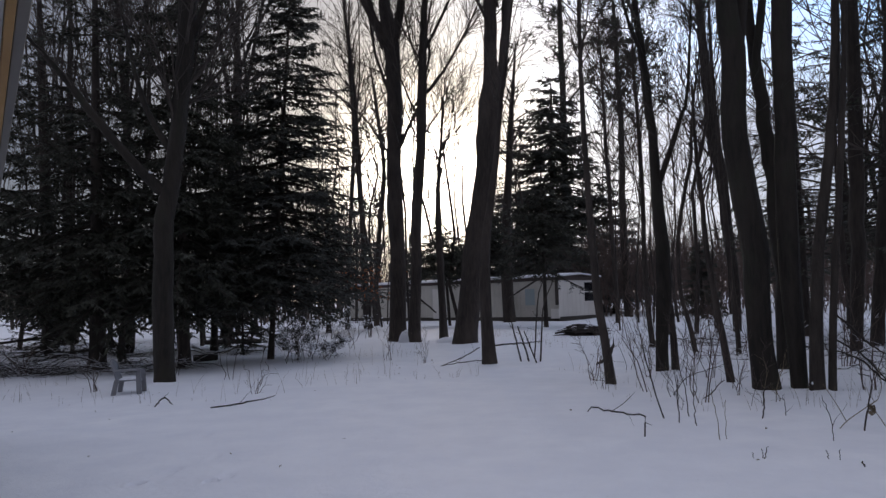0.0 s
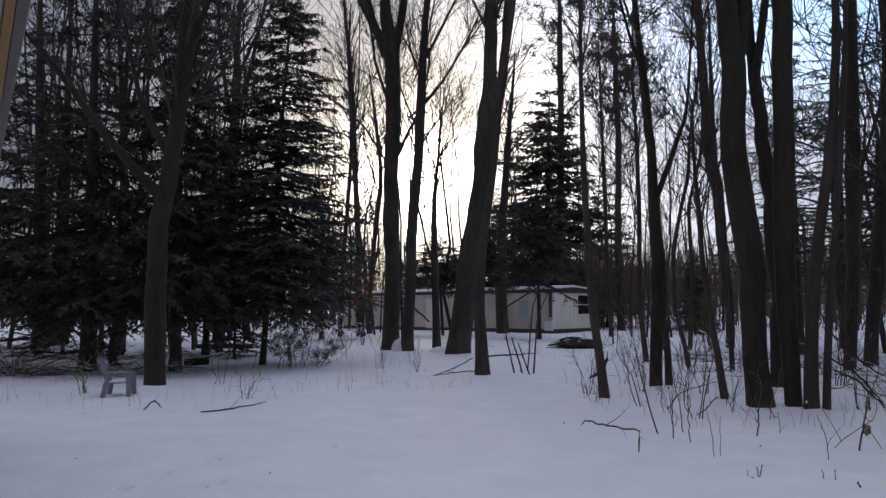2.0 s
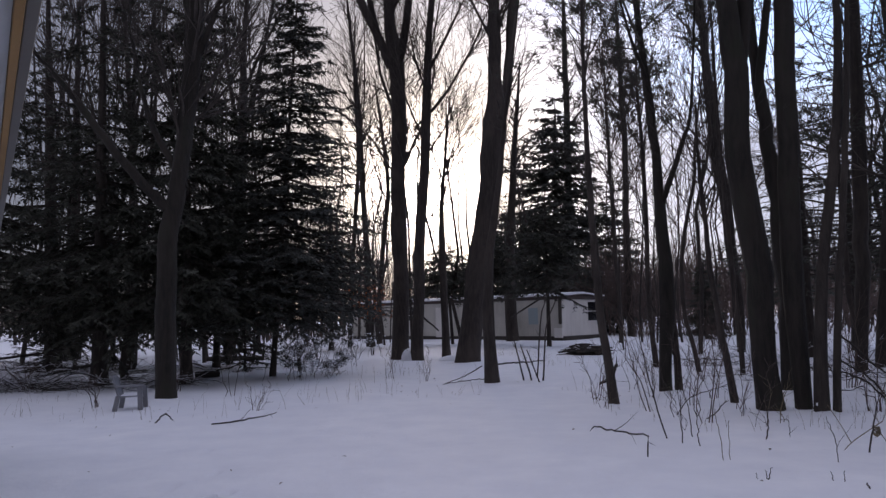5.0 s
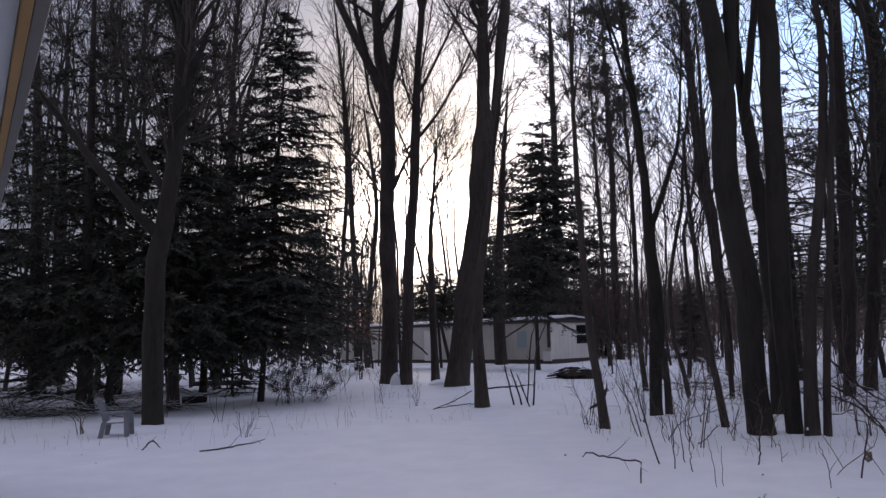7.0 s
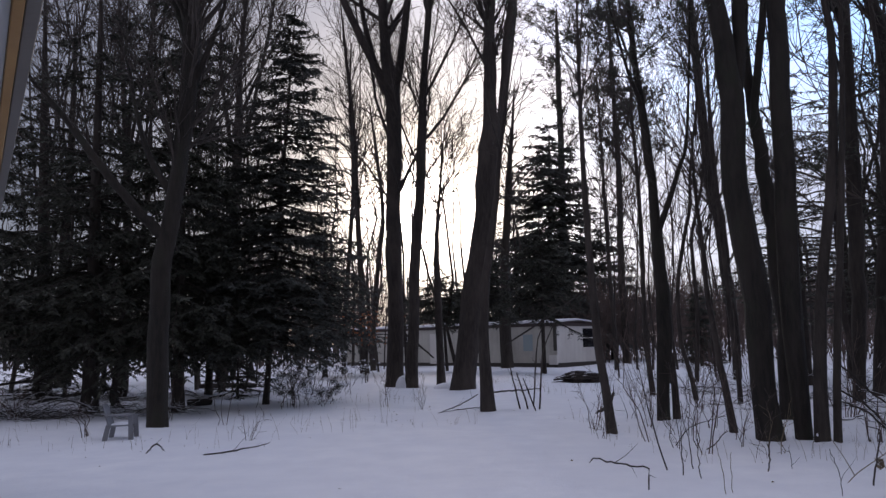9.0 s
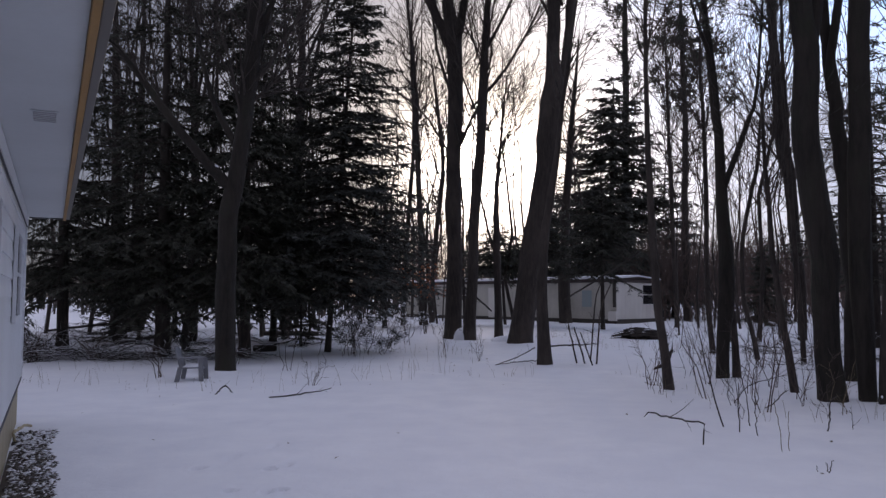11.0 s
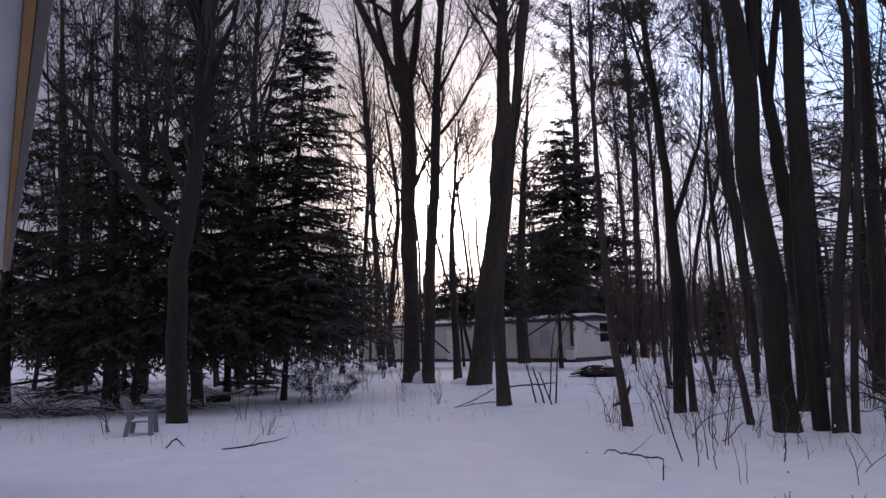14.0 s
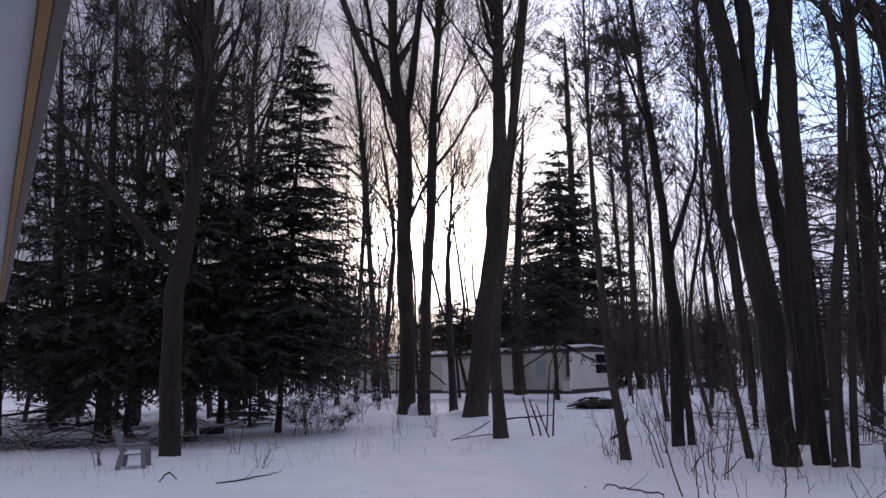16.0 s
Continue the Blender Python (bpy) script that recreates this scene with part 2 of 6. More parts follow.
def quad_mesh(name, verts, faces, material, smooth=True):
    """A mesh from arrays: verts (n, 3) and faces (m, 3 or 4)."""
    me = bpy.data.meshes.new(name)
    verts, faces = np.asarray(verts, np.float32), np.asarray(faces, np.int32)
    side = faces.shape[1]
    me.vertices.add(len(verts))
    me.vertices.foreach_set("co", verts.ravel())
    me.loops.add(faces.size)
    me.loops.foreach_set("vertex_index", faces.ravel())
    me.polygons.add(len(faces))
    me.polygons.foreach_set("loop_start", np.arange(0, faces.size, side, dtype=np.int32))
    me.polygons.foreach_set("use_smooth", np.full(len(faces), smooth))
    me.update(calc_edges=True)
    me.materials.append(material)
    return me


def child(ob, parent, label=""):
    ob.parent = parent
    if label:
        ob["label"] = label
    return ob


def part(name, bm, material, parent, label=""):
    """Links a bmesh as one mesh object under a thing or under a part."""
    me = bpy.data.meshes.new(name)
    bm.normal_update()
    bm.to_mesh(me)
    bm.free()
    me.materials.append(material)
    return child(new(name, me), parent, label)


def mesh_part(name, verts, faces, material, parent, label="", smooth=True):
    return child(new(name, quad_mesh(name, verts, faces, material, smooth)), parent, label)


def empty(name, at, label, category, group="", kind=""):
    ob = new(name)
    ob.empty_display_size = 0.2
    ob.location = at
    return tagged(ob, label, category, group, kind)


def tubes(P, R, sides):
    """Closed-tip tubes along n lines of k points: P (n, k, 3), R (n, k)."""
    P, R = np.asarray(P, float), np.asarray(R, float)
    n, k, _ = P.shape
    T = np.gradient(P, axis=1)
    T /= np.linalg.norm(T, axis=2, keepdims=True) + 1e-9
    ref = np.where(np.abs(T[..., 2:3]) > 0.9, np.array([1.0, 0, 0]), np.array([0, 0, 1.0]))
    ref = np.broadcast_to(ref[:, :1], T.shape)
    A = np.cross(T, ref)
    A /= np.linalg.norm(A, axis=2, keepdims=True) + 1e-9
    B = np.cross(T, A)
    ang = np.arange(sides) * 2 * np.pi / sides
    ring = A[:, :, None] * np.cos(ang)[:, None] + B[:, :, None] * np.sin(ang)[:, None]
    V = P[:, :, None] + ring * R[:, :, None, None]
    idx = np.arange(n * k * sides).reshape(n, k, sides)
    nxt = np.roll(idx, -1, axis=2)
    F = np.stack([idx[:, :-1], nxt[:, :-1], nxt[:, 1:], idx[:, 1:]], -1).reshape(-1, 4)
    return V.reshape(-1, 3), F


def joined(pieces):
    """Several (verts, faces) with faces of one size as one."""
    vs, fs, at = [], [], 0
    for v, f in pieces:
        vs.append(v)
        fs.append(f + at)
        at += len(v)
    return np.concatenate(vs), np.concatenate(fs)


def glide(points, n):
    """n points, evenly spread, on a smooth line through rows of x, y, z, radius."""
    p = np.asarray(points, float)
    if len(p) == 2:
        p = np.array([p[0], p.mean(0), p[1]])
    s = np.r_[0, np.cumsum(np.linalg.norm(np.diff(p[:, :3], axis=0), axis=1))]
    ext = np.vstack([2 * p[0] - p[1], p, 2 * p[-1] - p[-2]])
    out = []
    for q in np.linspace(0, s[-1], n):
        i = min(np.searchsorted(s, q, "right") - 1, len(p) - 2)
        t = (q - s[i]) / (s[i + 1] - s[i])
        a, b, c, d = ext[i : i + 4]
        out.append(0.5 * (2 * b + (c - a) * t + (2 * a - 5 * b + 4 * c - d) * t * t + (3 * b - a - 3 * c + d) * t**3))
    out = np.array(out)
    out[:, 3] = np.maximum(out[:, 3], 0.003)
    return out


def sprout(P, R, count, reach, angle, lift, k, r, first=0.15, thin=0.45, wiggle=0.12, last=1.0):
    """count new lines off the lines P, R: reach (least, most) metres long, leaving at angle (least, most) degrees, drawn up by lift."""
    n, kp, _ = P.shape
    size = np.linalg.norm(np.diff(P, axis=1), axis=2).sum(1)
    which = r.choice(n, count, p=size / size.sum())
    s = r.uniform(first, last, count) * (kp - 1)
    i = np.minimum(s.astype(int), kp - 2)
    f = (s - i)[:, None]
    at = P[which, i] * (1 - f) + P[which, i + 1] * f
    rad = R[which, i] * (1 - f[:, 0]) + R[which, i + 1] * f[:, 0]
    T = P[which, i + 1] - P[which, i]
    T /= np.linalg.norm(T, axis=1, keepdims=True) + 1e-9
    side = r.normal(size=(count, 3))
    side -= (side * T).sum(1, keepdims=True) * T
    side /= np.linalg.norm(side, axis=1, keepdims=True) + 1e-9
    a = np.radians(r.uniform(*angle, count))[:, None]
    D = T * np.cos(a) + side * np.sin(a)
    length = r.uniform(*reach, count) * (1.15 - 0.6 * (s / (kp - 1)))
    step = (length / (k - 1))[:, None]
    line = [at]
    for _ in range(k - 1):
        D = D + np.array([0, 0, lift]) + r.normal(0, wiggle, (count, 3))
        D /= np.linalg.norm(D, axis=1, keepdims=True)
        line.append(line[-1] + D * step)
    Q = np.stack(line, 1)
    r0 = np.minimum(rad * 0.75, np.maximum(rad * thin, 0.004) * r.uniform(0.6, 1.1, count))
    taper = np.linspace(1, 0.25, k)
    return Q, r0[:, None] * taper[None]


def box_bm(bm, x0, y0, z0, x1, y1, z1, m=None):
    """A box between two corners, turned by m."""
    got = bmesh.ops.create_cube(bm, size=1)["verts"]
    size = Matrix.Diagonal((x1 - x0, y1 - y0, z1 - z0, 1))
    mat = Matrix.Translation(((x0 + x1) / 2, (y0 + y1) / 2, (z0 + z1) / 2)) @ size
    bmesh.ops.transform(bm, matrix=(m @ mat) if m else mat, verts=got)
    return got


def box(name, parent, material, lo, hi, m=None, bevel=0.0, label=""):
    bm = bmesh.new()
    box_bm(bm, *lo, *hi, m)
    if bevel:
        bmesh.ops.bevel(bm, geom=bm.edges[:], offset=bevel, segments=2, affect="EDGES", profile=0.5)
    return part(name, bm, material, parent, label)


# ---- ground ----
def lie(x, y):
    """Height of the snow."""
    x, y = np.asarray(x, float), np.asarray(y, float)
    far = np.clip((np.hypot(x, y) - 3) / 12, 0, 1)
    z = 0.035 * field(x, y, 3.1, 0) * far + 0.018 * field(x, y, 0.9, 1) * far + 0.012 * field(x, y, 0.45, 2)
    z = z + 0.12 * field(x, y, 14, 3) * np.clip((np.hypot(x, y) - 45) / 30, 0, 1)
    return z


# old footprints by the camera: x, y, half width, half length, depth
FOOTSTEPS = [(1.01, 4.64, 0.095, 0.075, 0.11), (1.29, 4.80, 0.07, 0.06, 0.09), (1.19, 4.42, 0.055, 0.05, 0.08), (1.58, 4.55, 0.075, 0.055, 0.05), (1.61, 4.34, 0.05, 0.05, 0.08), (1.99, 4.41, 0.07, 0.05, 0.05), (2.06, 4.24, 0.065, 0.06, 0.06), (0.60, 4.30, 0.085, 0.065, 0.10), (0.75, 4.29, 0.08, 0.06, 0.09), (1.91, 5.53, 0.065, 0.05, 0.04), (1.66, 5.35, 0.07, 0.05, 0.04), (2.14, 5.09, 0.06, 0.05, 0.06), (0.49, 4.11, 0.06, 0.05, 0.05), (2.5, 4.9, 0.08, 0.06, 0.04), (2.75, 5.6, 0.10, 0.07, 0.03)]
# small pits left by dripping and animals
FOOTSTEPS += [(-2.64, 6.60, 0.06, 0.06, 0.08), (-2.01, 6.62, 0.055, 0.06, 0.07), (-1.93, 6.75, 0.055, 0.06, 0.06), (-1.80, 5.88, 0.05, 0.055, 0.08), (-1.71, 5.94, 0.045, 0.05, 0.06), (-2.62, 5.49, 0.05, 0.055, 0.08), (-2.66, 4.98, 0.07, 0.05, 0.09), (-2.60, 4.89, 0.06, 0.05, 0.09), (-2.31, 4.66, 0.06, 0.06, 0.08), (-2.26, 4.57, 0.06, 0.05, 0.08), (-2.52, 7.09, 0.06, 0.06, 0.06), (-2.10, 5.88, 0.05, 0.05, 0.07), (-2.80, 8.96, 0.08, 0.06, 0.05), (-1.3, 5.4, 0.05, 0.05, 0.05), (-0.7, 6.1, 0.05, 0.05, 0.04), (-1.2, 4.75, 0.06, 0.05, 0.05), (-0.95, 4.4, 0.07, 0.06, 0.04), (-2.3, 7.6, 0.06, 0.06, 0.05), (-1.5, 7.3, 0.06, 0.06, 0.04)]


def ground_height(x, y):
    z = lie(x, y)
    for fx, fy, wide, deep, down in FOOTSTEPS:
        d = np.hypot((x - fx) / wide, (y - fy) / deep)
        z = z - 1.3 * down * np.exp(-(d**5)) + 0.12 * down * np.exp(-((d - 1.5) ** 2) * 4)
    for tx, ty, r in TREE_FEET:
        d = np.hypot(x - tx, y - ty)
        turn = np.arctan2(y - ty, x - tx)
        z = z + 0.016 * np.exp(-(((d - r) / 0.25) ** 2)) * (0.7 + 0.5 * np.sin(2 * turn + 7 * tx) + 0.3 * np.sin(5 * turn + ty))
    return z


def spaced(lo, hi, fine_lo, fine_hi, fine, grow=1.09):
    """Coordinates that are close together in the middle and spread out towards the ends."""
    mid = np.arange(fine_lo, fine_hi + fine / 2, fine)
    up, down, s = [mid[-1]], [mid[0]], fine
    while up[-1] < hi:
        s *= grow
        up.append(up[-1] + s)
    s = fine
    while down[-1] > lo:
        s *= grow
        down.append(down[-1] - s)
    return np.r_[down[:0:-1], mid, up[1:]]


def build_ground():
    xs, ys = spaced(-900, 900, -8, 9, 0.16), spaced(-900, 900, 1.8, 15, 0.15)
    xs, ys = np.unique(np.r_[xs, np.arange(-2.95, -1.55, 0.03), np.arange(0.3, 2.4, 0.025)]), np.unique(np.r_[ys, np.arange(4.05, 5.7, 0.025), np.arange(5.7, 6.8, 0.04)])
    X, Y = np.meshgrid(xs, ys)
    Z = ground_height(X, Y)
    V = np.stack([X, Y, Z], -1).reshape(-1, 3)
    i = np.arange(len(V)).reshape(X.shape)
    F = np.stack([i[:-1, :-1], i[:-1, 1:], i[1:, 1:], i[1:, :-1]], -1).reshape(-1, 4)
    ob = new("ground", quad_mesh("ground", V, F, SNOW))
    tagged(ob, "snow-covered ground with footprints, blue-grey in the shade", "ground", kind="structure")


# ---- trees ----
TREE_FEET = []


def stuff(ob):
    return tagged(ob, kind="stuff")


def bare_tree(name, label, stems, material, seed, limbs=14, twigs=160, sprigs=420, start=0.35, reach=(1.2, 3.4), group="bare trees at the edge of the wood", extend=4.0, lift=0.10, angle=(35, 68), tufts=0, tuft_from=0.0, crown=7):
    """A leafless tree: trunk and named limbs from rows of x, y, z, radius, then branches and twigs grown on them."""
    r = np.random.default_rng(seed)
    x, y = stems[0][0][:2]
    foot = stems[0][0][3]
    TREE_FEET.append((x, y, foot))
    top = empty(name, (x, y, 0), label, "tree", group)
    lines, radii = [], []
    for n, rows in enumerate(stems):
        p = [np.array(q, float) - (x, y, 0, 0) for q in rows]
        if p[-1][3] > 0.02 and extend > 0:
            way = p[-1] - p[-2]
            way = way[:3] / np.linalg.norm(way[:3])
            more = extend * r.uniform(0.7, 1.3) * min(1, p[-1][3] / 0.1 + 0.3)
            end = p[-1][:3] + (way * 0.7 + np.array([0, 0, 0.3]) + r.normal(0, 0.06, 3)) * more
            p.append(np.r_[end, p[-1][3] * 0.3])
        if n == 0:
            p[0][2] -= 0.25
        else:
            p.insert(0, np.r_[p[0][:3] - 0.6 * (p[1] - p[0])[:3], p[0][3] * 0.3])
        g = glide(p, max(10, min(34, int(3 * len(p)))))
        if n == 0:
            first = glide(g[:4], 16)
            g = np.vstack([first, g[4:]])
        if n == 0:
            h = np.clip(g[:, 2], 0, None)
            g[:, 3] *= 1 + 0.06 * np.exp(-h / 0.3)
        bend = r.normal(0, 1, (len(g), 2)) * ((np.arange(len(g)) > 16) | (n > 0))[:, None]
        g[1:-1, :2] += bend[1:-1] * (g[1:-1, 3:4] * 0.10)
        V, F = tubes(g[None, :, :3], g[None, :, 3], 14 if n == 0 else 9)
        ang = np.arctan2(*(V[:, :2] - np.repeat(g[:, :2], 14 if n == 0 else 9, 0)).T)
        push = 1 + 0.07 * np.sin(3 * ang + V[:, 2] * 1.3 + seed) + 0.04 * np.sin(7 * ang + V[:, 2] * 0.6)
        if n == 0:
            root = np.exp(-np.clip(V[:, 2], 0, None) / 0.3)
            push += root * (0.06 * np.sin(4 * ang + seed * 1.7) + 0.03 * np.sin(7 * ang + seed))
        c = np.repeat(g[:, :3], 14 if n == 0 else 9, 0)
        V = c + (V - c) * push[:, None]
        mesh_part("trunk" if n == 0 else "limb", V, F, material, top)
        fixed = glide(g, 14)
        lines.append(fixed[:, :3])
        radii.append(fixed[:, 3])
    P, R = np.array(lines), np.array(radii)
    P1, R1 = sprout(P, R, limbs, reach, angle, lift, 7, r, start, 0.3)
    knots = [-crown, -(crown + 3) // 2, -3]
    thick = max(0.0035, 0.00024 * math.hypot(x, y))
    P2, R2 = sprout(np.concatenate([P[:, knots], P1[:, ::3][:, :3]]), np.concatenate([R[:, knots], R1[:, ::3][:, :3]]), twigs * 2, (0.7, 3.1), (16, 46), lift * 0.7, 7, r, 0.12, 0.5, 0.10)
    P3, R3 = sprout(P2, R2, sprigs * 2, (0.3, 1.2), (16, 46), 0.04, 4, r, 0.1, 0.6, 0.12)
    for line, rad in zip(P1, R1):
        mesh_part("branch", *tubes(line[None], rad[None], 5), TWIG, top)
    stuff(mesh_part("twig_crown", *joined([tubes(P2, np.maximum(R2, thick), 3), tubes(P3, np.maximum(R3, thick * 0.8), 3)]), TWIG, top))
    if tufts:
        pts = np.concatenate([P2.reshape(-1, 3), P3[:, 1:].reshape(-1, 3)])
        pts = pts[pts[:, 2] > tuft_from]
        pts = pts[r.integers(len(pts), size=tufts)]
        stuff(mesh_part("needle_crown", *needle_balls(pts, max(0.07, 0.0045 * math.hypot(x, y)), 9, r), NEEDLE_PINE, top, smooth=False))
    return top


def needle_balls(centres, size, count, r):
    """Tufts of long thin needles round each centre."""
    n = len(centres)
    D = r.normal(size=(n, count, 3)) + np.array([0, 0, 0.35])
    D /= np.linalg.norm(D, axis=2, keepdims=True)
    L = size * r.uniform(0.7, 1.4, (n, count, 1))
    S = np.cross(D, r.normal(size=(n, count, 3)))
    S /= np.linalg.norm(S, axis=2, keepdims=True) + 1e-9
    c = centres[:, None] + r.normal(0, size * 0.25, (n, count, 3))
    w = size * 0.13
    V = np.stack([c - S * w * 0.6, c + D * L * 0.6 - S * w, c + D * L, c + D * L * 0.6 + S * w], 2).reshape(-1, 3)
    F = np.arange(len(V)).reshape(-1, 4)
    return V, F


def sprays(P, per, size, r, droop, slim=0.2):
    """Flat needle sprays along branch lines P (n, k, 3)."""
    n, k, _ = P.shape
    reach = np.linalg.norm(np.diff(P, axis=1), axis=2).sum(1)
    which = np.repeat(np.arange(n), np.maximum(3, per * np.minimum(1.6, (reach / reach.mean()) ** 0.7)).astype(int))
    m = len(which)
    s = r.uniform(0.12, 1.0, m) * (k - 1)
    i = np.minimum(s.astype(int), k - 2)
    f = (s - i)[:, None]
    at = P[which, i] * (1 - f) + P[which, i + 1] * f
    T = P[which, i + 1] - P[which, i]
    T /= np.linalg.norm(T, axis=1, keepdims=True) + 1e-9
    side = np.cross(T, np.array([0, 0, 1.0]))
    side /= np.linalg.norm(side, axis=1, keepdims=True) + 1e-9
    sgn = r.choice([-1.0, 1.0], m)[:, None]
    D = T * r.uniform(0.35, 0.9, (m, 1)) + side * sgn * r.uniform(0.4, 1.0, (m, 1)) + np.array([0, 0, -droop]) + r.normal(0, 0.22, (m, 3))
    D /= np.linalg.norm(D, axis=1, keepdims=True)
    L = np.minimum(size, 0.3 * reach[which, None] + 0.25 * size) * r.uniform(0.5, 1.35, (m, 1))
    W = np.cross(D, np.array([0, 0, 1.0]) + r.normal(0, 0.5, (m, 3)))
    W /= np.linalg.norm(W, axis=1, keepdims=True) + 1e-9
    w = L * slim
    mid = at + D * L * 0.5 - np.array([0, 0, 1]) * L * 0.04
    tip = at + D * L - np.array([0, 0, 1]) * L * droop * 0.3
    V = np.stack([at + D * L * 0.1 - W * w * 1.1, tip, mid * 0.5 + at * 0.5 + W * w * 1.1], 1).reshape(-1, 3)
    return V, np.arange(len(V)).reshape(-1, 3)


def side_shoots(P, R, L, per, r, droop):
    """Flat side shoots, left and right in turn, along boughs P (n, k, 3) of length L: longest near the foot of the bough."""
    n, k, _ = P.shape
    which = np.repeat(np.arange(n), per)
    s = np.clip(np.tile(np.linspace(0.2, 0.95, per), n) + r.normal(0, 0.04, n * per), 0.1, 0.99)
    i = np.minimum((s * (k - 1)).astype(int), k - 2)
    f = (s * (k - 1) - i)[:, None]
    at = P[which, i] * (1 - f) + P[which, i + 1] * f
    T = P[which, i + 1] - P[which, i]
    T /= np.linalg.norm(T, axis=1, keepdims=True) + 1e-9
    side = np.cross(T, np.array([0, 0, 1.0]))
    side /= np.linalg.norm(side, axis=1, keepdims=True) + 1e-9
    sgn = np.tile(np.where(np.arange(per) % 2, 1.0, -1.0), n)[:, None]
    D = T * r.uniform(0.5, 0.9, (n * per, 1)) + side * sgn * r.uniform(0.5, 0.95, (n * per, 1)) + r.normal(0, 0.09, (n * per, 3))
    D /= np.linalg.norm(D, axis=1, keepdims=True)
    reach = (L[which] * r.uniform(0.26, 0.46, n * per) * (1.1 - 0.65 * s) + 0.05)[:, None]
    Q = np.stack([at + D * reach * q - np.array([0, 0, 1.0]) * reach * droop * q**1.6 for q in (0, 0.34, 0.67, 1)], 1)
    rad = np.maximum(0.45 * R[which, i], 0.004)
    return Q, rad[:, None] * np.array([1, 0.8, 0.6, 0.35])


def conifer(name, label, foot, height, radius, low, whorls, per_whorl, density, material, seed, trunk_r=0.12, lean=(0, 0), droop=0.25, size=0.34, sparse=0.0, group="conifers in the wood", tip=1.0, slim=0.15, thin_top=0.0, near=False):
    """An evergreen: tapered trunk, whorls of drooping boughs with side shoots, and sprays of needles on them."""
    r = np.random.default_rng(seed)
    TREE_FEET.append((*foot, trunk_r))
    top = empty(name, (*foot, 0), label, "tree", group)
    ts = np.linspace(0, 1, 16)
    line = np.stack([lean[0] * ts, lean[1] * ts, -0.2 + (height + 0.2) * ts], 1)
    rad = trunk_r * (1 - ts) ** 0.8 + 0.012
    rad[0] *= 1.3
    mesh_part("trunk", *tubes(line[None], rad[None], 10), BARK_DARK, top)
    heads, dirs, lens = [], [], []
    for k in range(whorls):
        f = (k + r.uniform(0, 0.9 if droop > 0.21 else 0.35)) / whorls
        z = low + (height * 0.985 - low) * f
        shape = (1 - f) ** tip * (0.75 + 0.25 * min(1, f * 6 + 0.4))
        n = max(3, int(per_whorl * (1.2 - 0.7 * f) * r.uniform(0.75, 1.2)))
        a0 = r.uniform(0, 6.28)
        for j in range(n):
            if r.random() < sparse + thin_top * f:
                continue
            a = a0 + 6.283 * j / n + r.normal(0, 0.2)
            bough_z = z + r.normal(0, 0.25 if droop > 0.25 else 0.12)
            t = z / height
            heads.append((lean[0] * t, lean[1] * t, bough_z))
            dirs.append((math.cos(a), math.sin(a), 0.25 * f + r.normal(0, 0.2 if droop > 0.25 else 0.11)))
            lens.append(max(0.12, radius * shape * r.uniform(0.65, 1.12)))
    H, D, L = np.array(heads), np.array(dirs), np.array(lens)[:, None]
    k = 7
    P = []
    for s in np.linspace(0, 1, k):
        sag = -droop * L * (s**1.4) + 0.16 * L * max(0, s - 0.6) ** 1.2
        P.append(H + D * L * s + np.concatenate([np.zeros((len(L), 2)), sag], 1) + r.normal(0, 0.02, H.shape) * s)
    P = np.stack(P, 1)
    Rb = (0.008 + 0.012 * L) * np.linspace(1, 0.25, k)[None]
    Q, Rq = side_shoots(P, Rb, L[:, 0], 7, r, droop)
    if near:
        for line, rad in zip(P, Rb):
            mesh_part("bough", *tubes(line[None], rad[None], 4), BARK_DARK, top)
        stuff(mesh_part("shoot_crown", *tubes(Q, np.maximum(Rq, 0.004), 3), BARK_DARK, top))
    else:
        stuff(mesh_part("bough_crown", *joined([tubes(P, Rb, 4), tubes(Q, np.maximum(Rq, 0.004), 3)]), BARK_DARK, top))
    v1 = sprays(P, int(density * 2.7), size * 0.5, r, 0.18, slim)
    v2 = sprays(Q, max(6, int(density * 0.8)), size * 0.42, r, 0.22, slim)
    stuff(mesh_part("needle_crown", *joined([v1, v2]), material, top, smooth=False))
    return top


